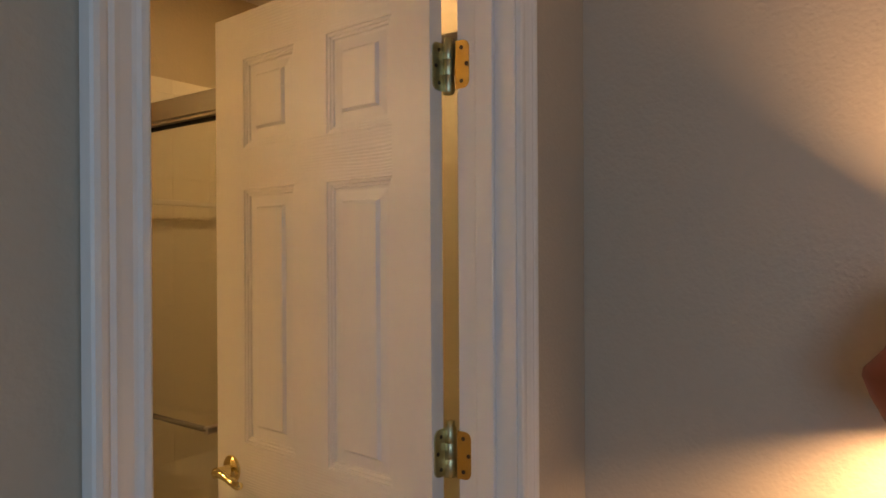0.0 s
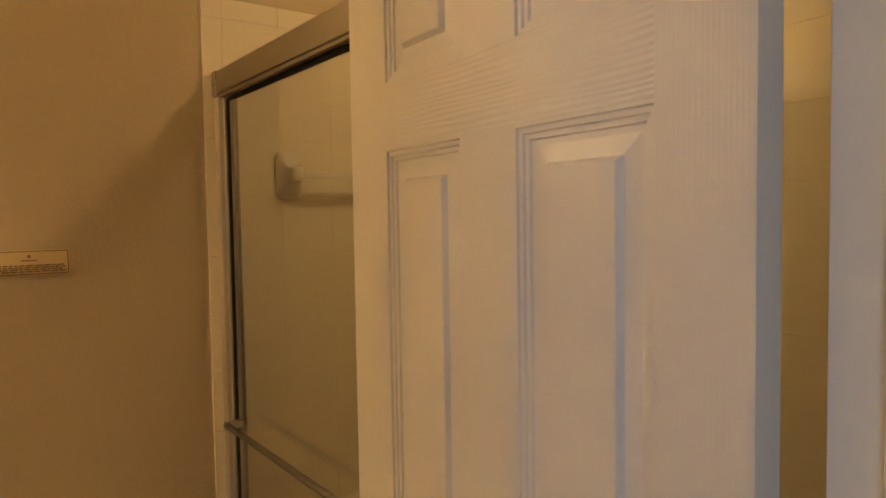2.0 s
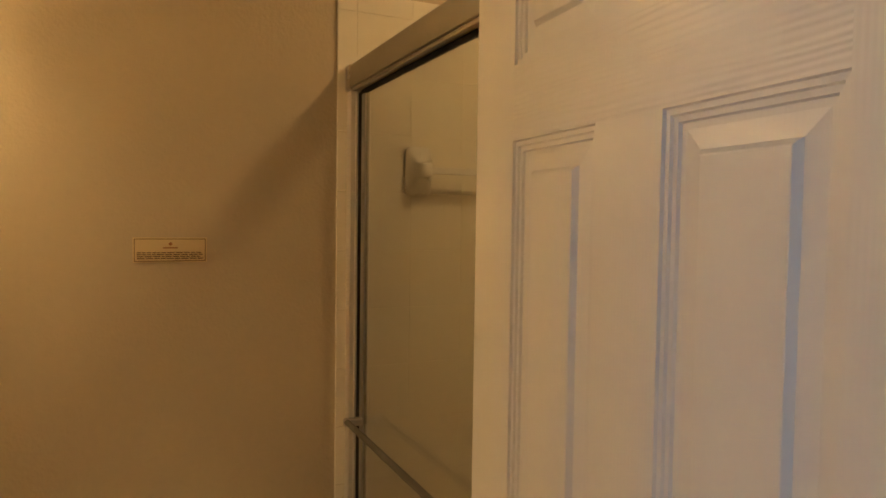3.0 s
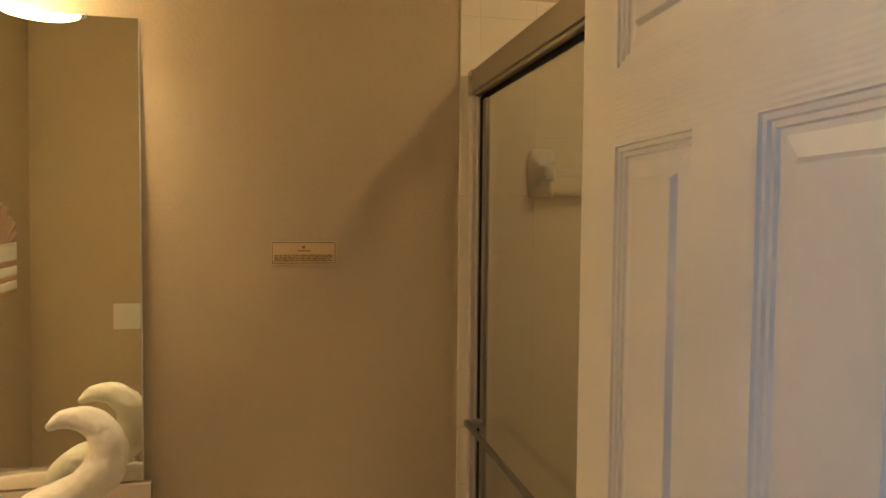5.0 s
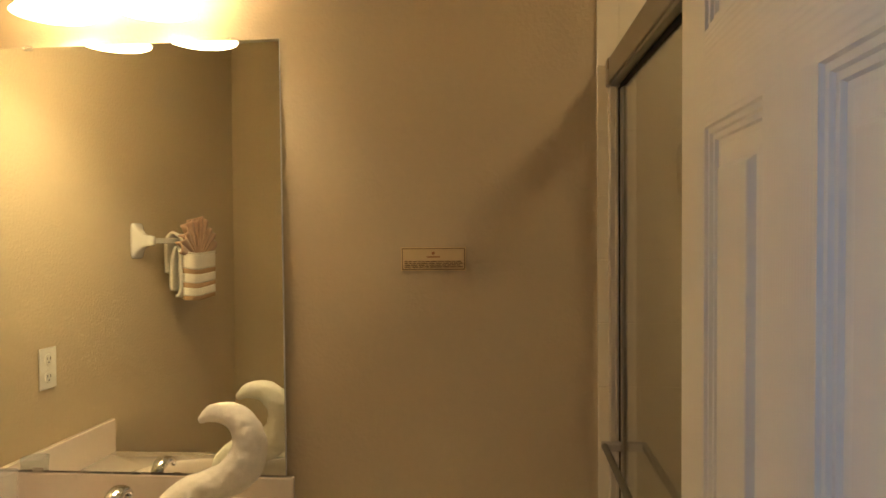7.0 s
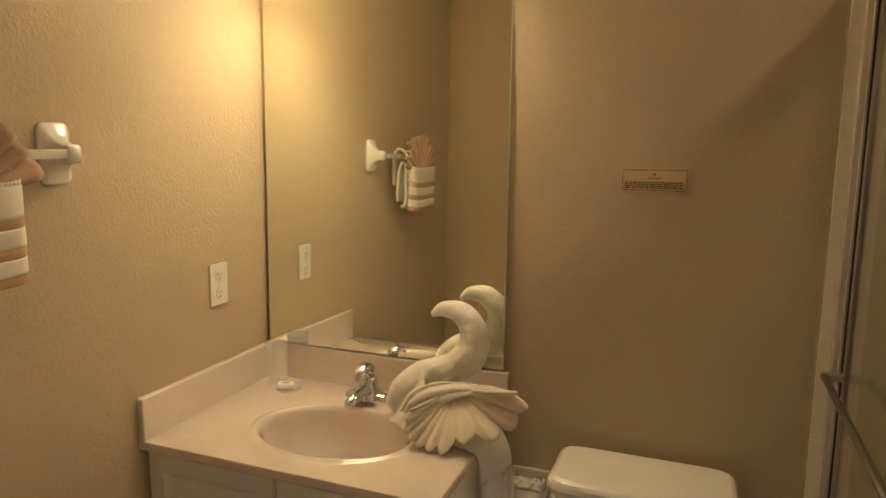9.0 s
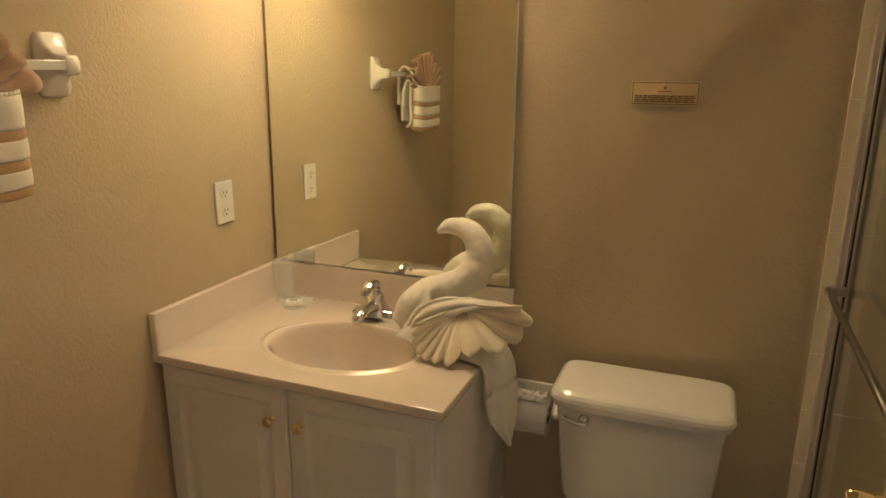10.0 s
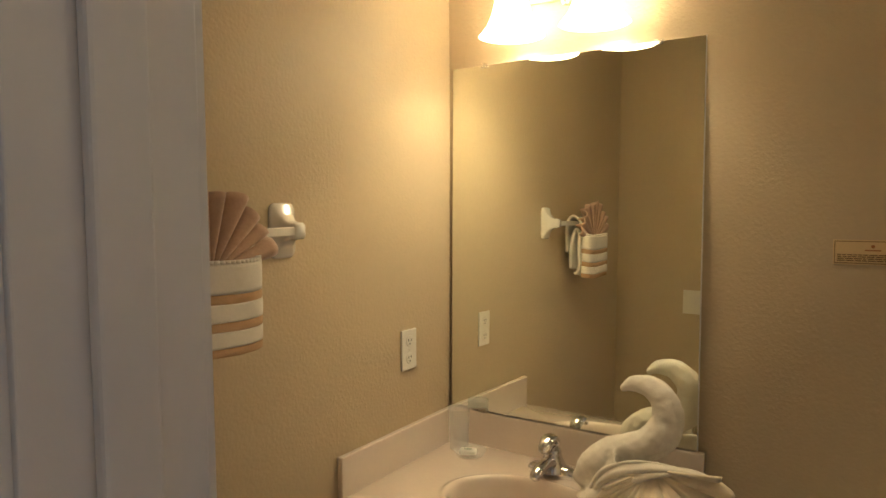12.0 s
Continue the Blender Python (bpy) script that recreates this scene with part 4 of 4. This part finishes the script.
def skirt(u, v):
    deg = 203 + 171 * u
    a = radians(deg)
    ph = 2 * math.pi * float(np.interp(deg, RIDGES, range(len(RIDGES))))
    crest = math.cos(ph)
    fold = abs((ph / (2 * math.pi)) % 1 * 2 - 1) * 2 - 1
    wave = 1.25 * (0.8 * fold + 0.2 * crest) + 0.22 * noise.noise(Vector((u * 14, v * 3, 5.0)))
    r = 0.012 + (float(np.interp(deg, *zip(*REACH))) * (1 + 0.05 * crest) - 0.012) * v
    amp = 0.0125 * float(np.interp(deg, *zip(*DEPTH))) * v ** 0.8
    out = 0.112 * v * (0.62 + 0.38 * abs(math.sin(a))) - 0.022 * v * v
    r *= 1 + 0.05 * noise.noise(Vector((u * 22, 1.0, 2.0))) * v
    x, z = 0.732 + r * math.cos(a), 0.934 + r * math.sin(a)
    lean = 0.35 * amp * math.sin(ph)
    return x - lean * math.sin(a), -0.252 - out - amp * wave, max(z + lean * math.cos(a), 0.8095 + 0.004 * (1 - v))


solid("pleated_hand_towel", sheet(skirt, 264, 14, 0.0055), cream_terry, "cream hand towel pleated into a fan round the towel swan", "folded towel", smooth=True)

SASH = smooth_path(((0.590, -0.232, 0.846), (0.622, -0.246, 0.888), (0.664, -0.254, 0.914), (0.712, -0.257, 0.930), (0.762, -0.254, 0.940), (0.810, -0.244, 0.942), (0.862, -0.222, 0.926)), 8)


def sash(u, v):
    """The cloth band tied over the pleats, its lower edge lying on them."""
    k = u * (len(SASH) - 1)
    i = min(int(k), len(SASH) - 2)
    p = SASH[i] + (SASH[i + 1] - SASH[i]) * (k - i)
    wide = 0.016 + 0.034 * math.sin(math.pi * min(1, 0.15 + u * 0.8))
    dx, dz = 0.728 - p[0], 0.80 - p[2]
    n = math.hypot(dx, dz)
    roll_over = math.sin(math.pi * min(1.0, v * 1.15))
    fold = 0.004 * math.sin(14 * v + 5 * u) + 0.003 * noise.noise(Vector((u * 8, v * 5, 3.0)))
    return p[0] + dx / n * wide * (v - 0.5), p[1] - 0.022 * v - 0.006 * roll_over - fold, p[2] + dz / n * wide * (v - 0.5) * (0.4 + 0.6 * math.sin(math.pi * min(1, u + 0.2)))


solid("tied_washcloth", sheet(sash, 72, 14, 0.008), terry, "white washcloth folded over the pleated towel fan", "washcloth", smooth=True)


TAIL_L = smooth_path(((0.745, -0.300, 0.8075), (0.785, -0.312, 0.8075), (0.812, -0.312, 0.790), (0.817, -0.298, 0.700), (0.826, -0.285, 0.635), (0.866, -0.252, 0.566)), 10)
TAIL_R = smooth_path(((0.780, -0.185, 0.8150), (0.825, -0.195, 0.8250), (0.858, -0.208, 0.790), (0.872, -0.216, 0.730), (0.878, -0.224, 0.650), (0.870, -0.250, 0.564)), 10)


def tail(u, v):
    """A cloth end lying on the top and hanging over its edge to a point."""
    i = min(int(v * 50), 50)
    a, b = TAIL_L[i], TAIL_R[i]
    p = a + (b - a) * u
    k = math.sin(8 * u + 5 * v) * 0.006 * math.sin(math.pi * u) * min(1, 3 * v)
    return p[0] + k, p[1] - 0.5 * k, p[2] + (0.012 * math.sin(math.pi * u) if v < 0.35 else 0)


solid("hanging_towel_end", sheet(tail, 16, 50, 0.0055), terry, "white washcloth hanging over the countertop edge", "washcloth", smooth=True)

# ---- cup, dish and soap ----
cup = lathe(((0.030, 0.0005), (0.0345, 0.128), (0.0352, 0.130), (0.0334, 0.129), (0.0288, 0.003), (0, 0.003), (0, 0.0005)), 36)
solid("plastic_cup", cup, clear_plastic, "clear wrapped plastic cup on the countertop corner", "cup", m=pose(0.078, -0.078, CT), smooth=True).visible_shadow = False
dish = lathe(((0.0, 0.0005), (0.040, 0.0005), (0.050, 0.016), (0.0515, 0.018), (0.0500, 0.018), (0.0395, 0.003), (0, 0.003)), 40)
solid("soap_dish", dish, clear_plastic, "clear plastic soap dish on the countertop", "dish", m=pose(0.138, -0.108, CT), smooth=True).visible_shadow = False
soap = thing("soap_bar", pose(0.132, -0.112, CT + 0.0034, 0, 0, 24), "small wrapped white soap bar in a dish", "soap")
part("wrapper", box((-0.026, -0.017, 0), (0.026, 0.017, 0.016), 0.005), soap_white, soap, smooth=True)
part("print", box((-0.012, -0.006, 0.0161), (0.012, 0.006, 0.0165)), soap_ink, soap)

# ---- toilet paper holder ----
holder = thing("toilet_paper_holder", pose(0.884, 0, 0.585), "white ceramic toilet paper holder on the wall", "paper holder")
part("back_plate", box((-0.072, -0.012, -0.025), (0.072, -0.0005, 0.052), 0.005), ceramic, holder)
for x in (-0.066, 0.066):
    part("post", tube(((x, -0.006, 0.03, 0.016), (x, -0.045, 0.022, 0.014), (x, -0.080, 0.0, 0.013), (x, -0.092, -0.004, 0.011)), 18, 5), ceramic, holder, smooth=True)
part("spindle", lathe(((0.0, -0.066), (0.007, -0.064), (0.007, 0.064), (0, 0.066)), 16, m=pose(0, -0.082, -0.002, 0, 90, 0)), chrome, holder, "chrome spindle", smooth=True)
roll = thing("toilet_paper_roll", pose(0.884, -0.082, 0.573), "white toilet paper roll with a folded end", "toilet paper")
part("paper", lathe(((0.021, -0.049), (0.052, -0.049), (0.0535, -0.047), (0.0535, 0.047), (0.052, 0.049), (0.021, 0.049)), 48, m=pose(0, 0, 0, 0, 90, 0), closed=True), paper, roll, smooth=True)
part("core", lathe(((0.0205, -0.048), (0.0205, 0.048), (0.019, 0.048), (0.019, -0.048)), 32, m=pose(0, 0, 0, 0, 90, 0), closed=True), card, roll, "brown cardboard core")
def ruffle(u, v):
    k = noise.noise(Vector((u * 7, v * 4, 2.0)))
    return -0.044 + 0.088 * u, 0.020 - 0.046 * v + 0.008 * k, 0.0530 + 0.012 * math.sin(math.pi * v) + 0.016 * abs(k) * math.sin(math.pi * v)
part("folded_end", sheet(ruffle, 48, 24, 0.0012), paper, roll, "crumpled paper rosette", smooth=True)

# ---- shower tiles ----
TILE, GAP, CAP_Z = 0.1520, 0.0016, 2.058
grout_back = box((1.5545, -0.0079, CURB), (2.3595, -0.0004, 2.1090))
shower_wall = thing("shower_tile_north", pose(0, 0, 0), "cream square wall tiles in the shower", "wall tile", kind="structure")
part("grout", grout_back, grout, shower_wall)
shower_side = thing("shower_tile_east", pose(0, 0, 0), "cream square wall tiles on the far shower wall", "wall tile", kind="structure")
part("grout", box((2.3521, -1.4700, CURB), (2.3596, -0.0080, 2.1090)), grout, shower_side)


def tile_mesh(name, w, h, d=0.0042):
    ob = link_mesh(name, box((0, -d, 0), (w - GAP, 0, h - GAP), 0.0008, segments=1), tile_glaze)
    me = ob.data
    bpy.data.objects.remove(ob)
    return me


field, edge_tile, cap_tile, corner_tile = tile_mesh("tile", TILE, TILE), tile_mesh("edge_tile", 0.051, TILE, 0.0050), tile_mesh("cap_tile", TILE, 0.052, 0.0050), tile_mesh("corner_tile", 0.051, 0.052, 0.0050)


def lay(me, m, parent, name):
    ob = new(name, me)
    ob.parent = parent
    ob.matrix_basis = m
    return ob


rows = [CAP_Z - TILE * k for k in range(1, 13)]
for z in rows:
    lay(edge_tile, pose(1.5535, -0.0046, z), shower_wall, "edge_tile")
    for k in range(5):
        lay(field, pose(1.6045 + TILE * k, -0.0046, z), shower_wall, "tile")
    for k in range(9):
        lay(field, pose(2.3554, -0.012 - TILE * k, z, 0, 0, -90), shower_side, "tile")
lay(corner_tile, pose(1.5535, -0.0046, CAP_Z), shower_wall, "edge_tile")
for k in range(5):
    lay(cap_tile, pose(1.6045 + TILE * k, -0.0046, CAP_Z), shower_wall, "cap_tile")
for k in range(9):
    lay(cap_tile, pose(2.3554, -0.012 - TILE * k, CAP_Z, 0, 0, -90), shower_side, "cap_tile")
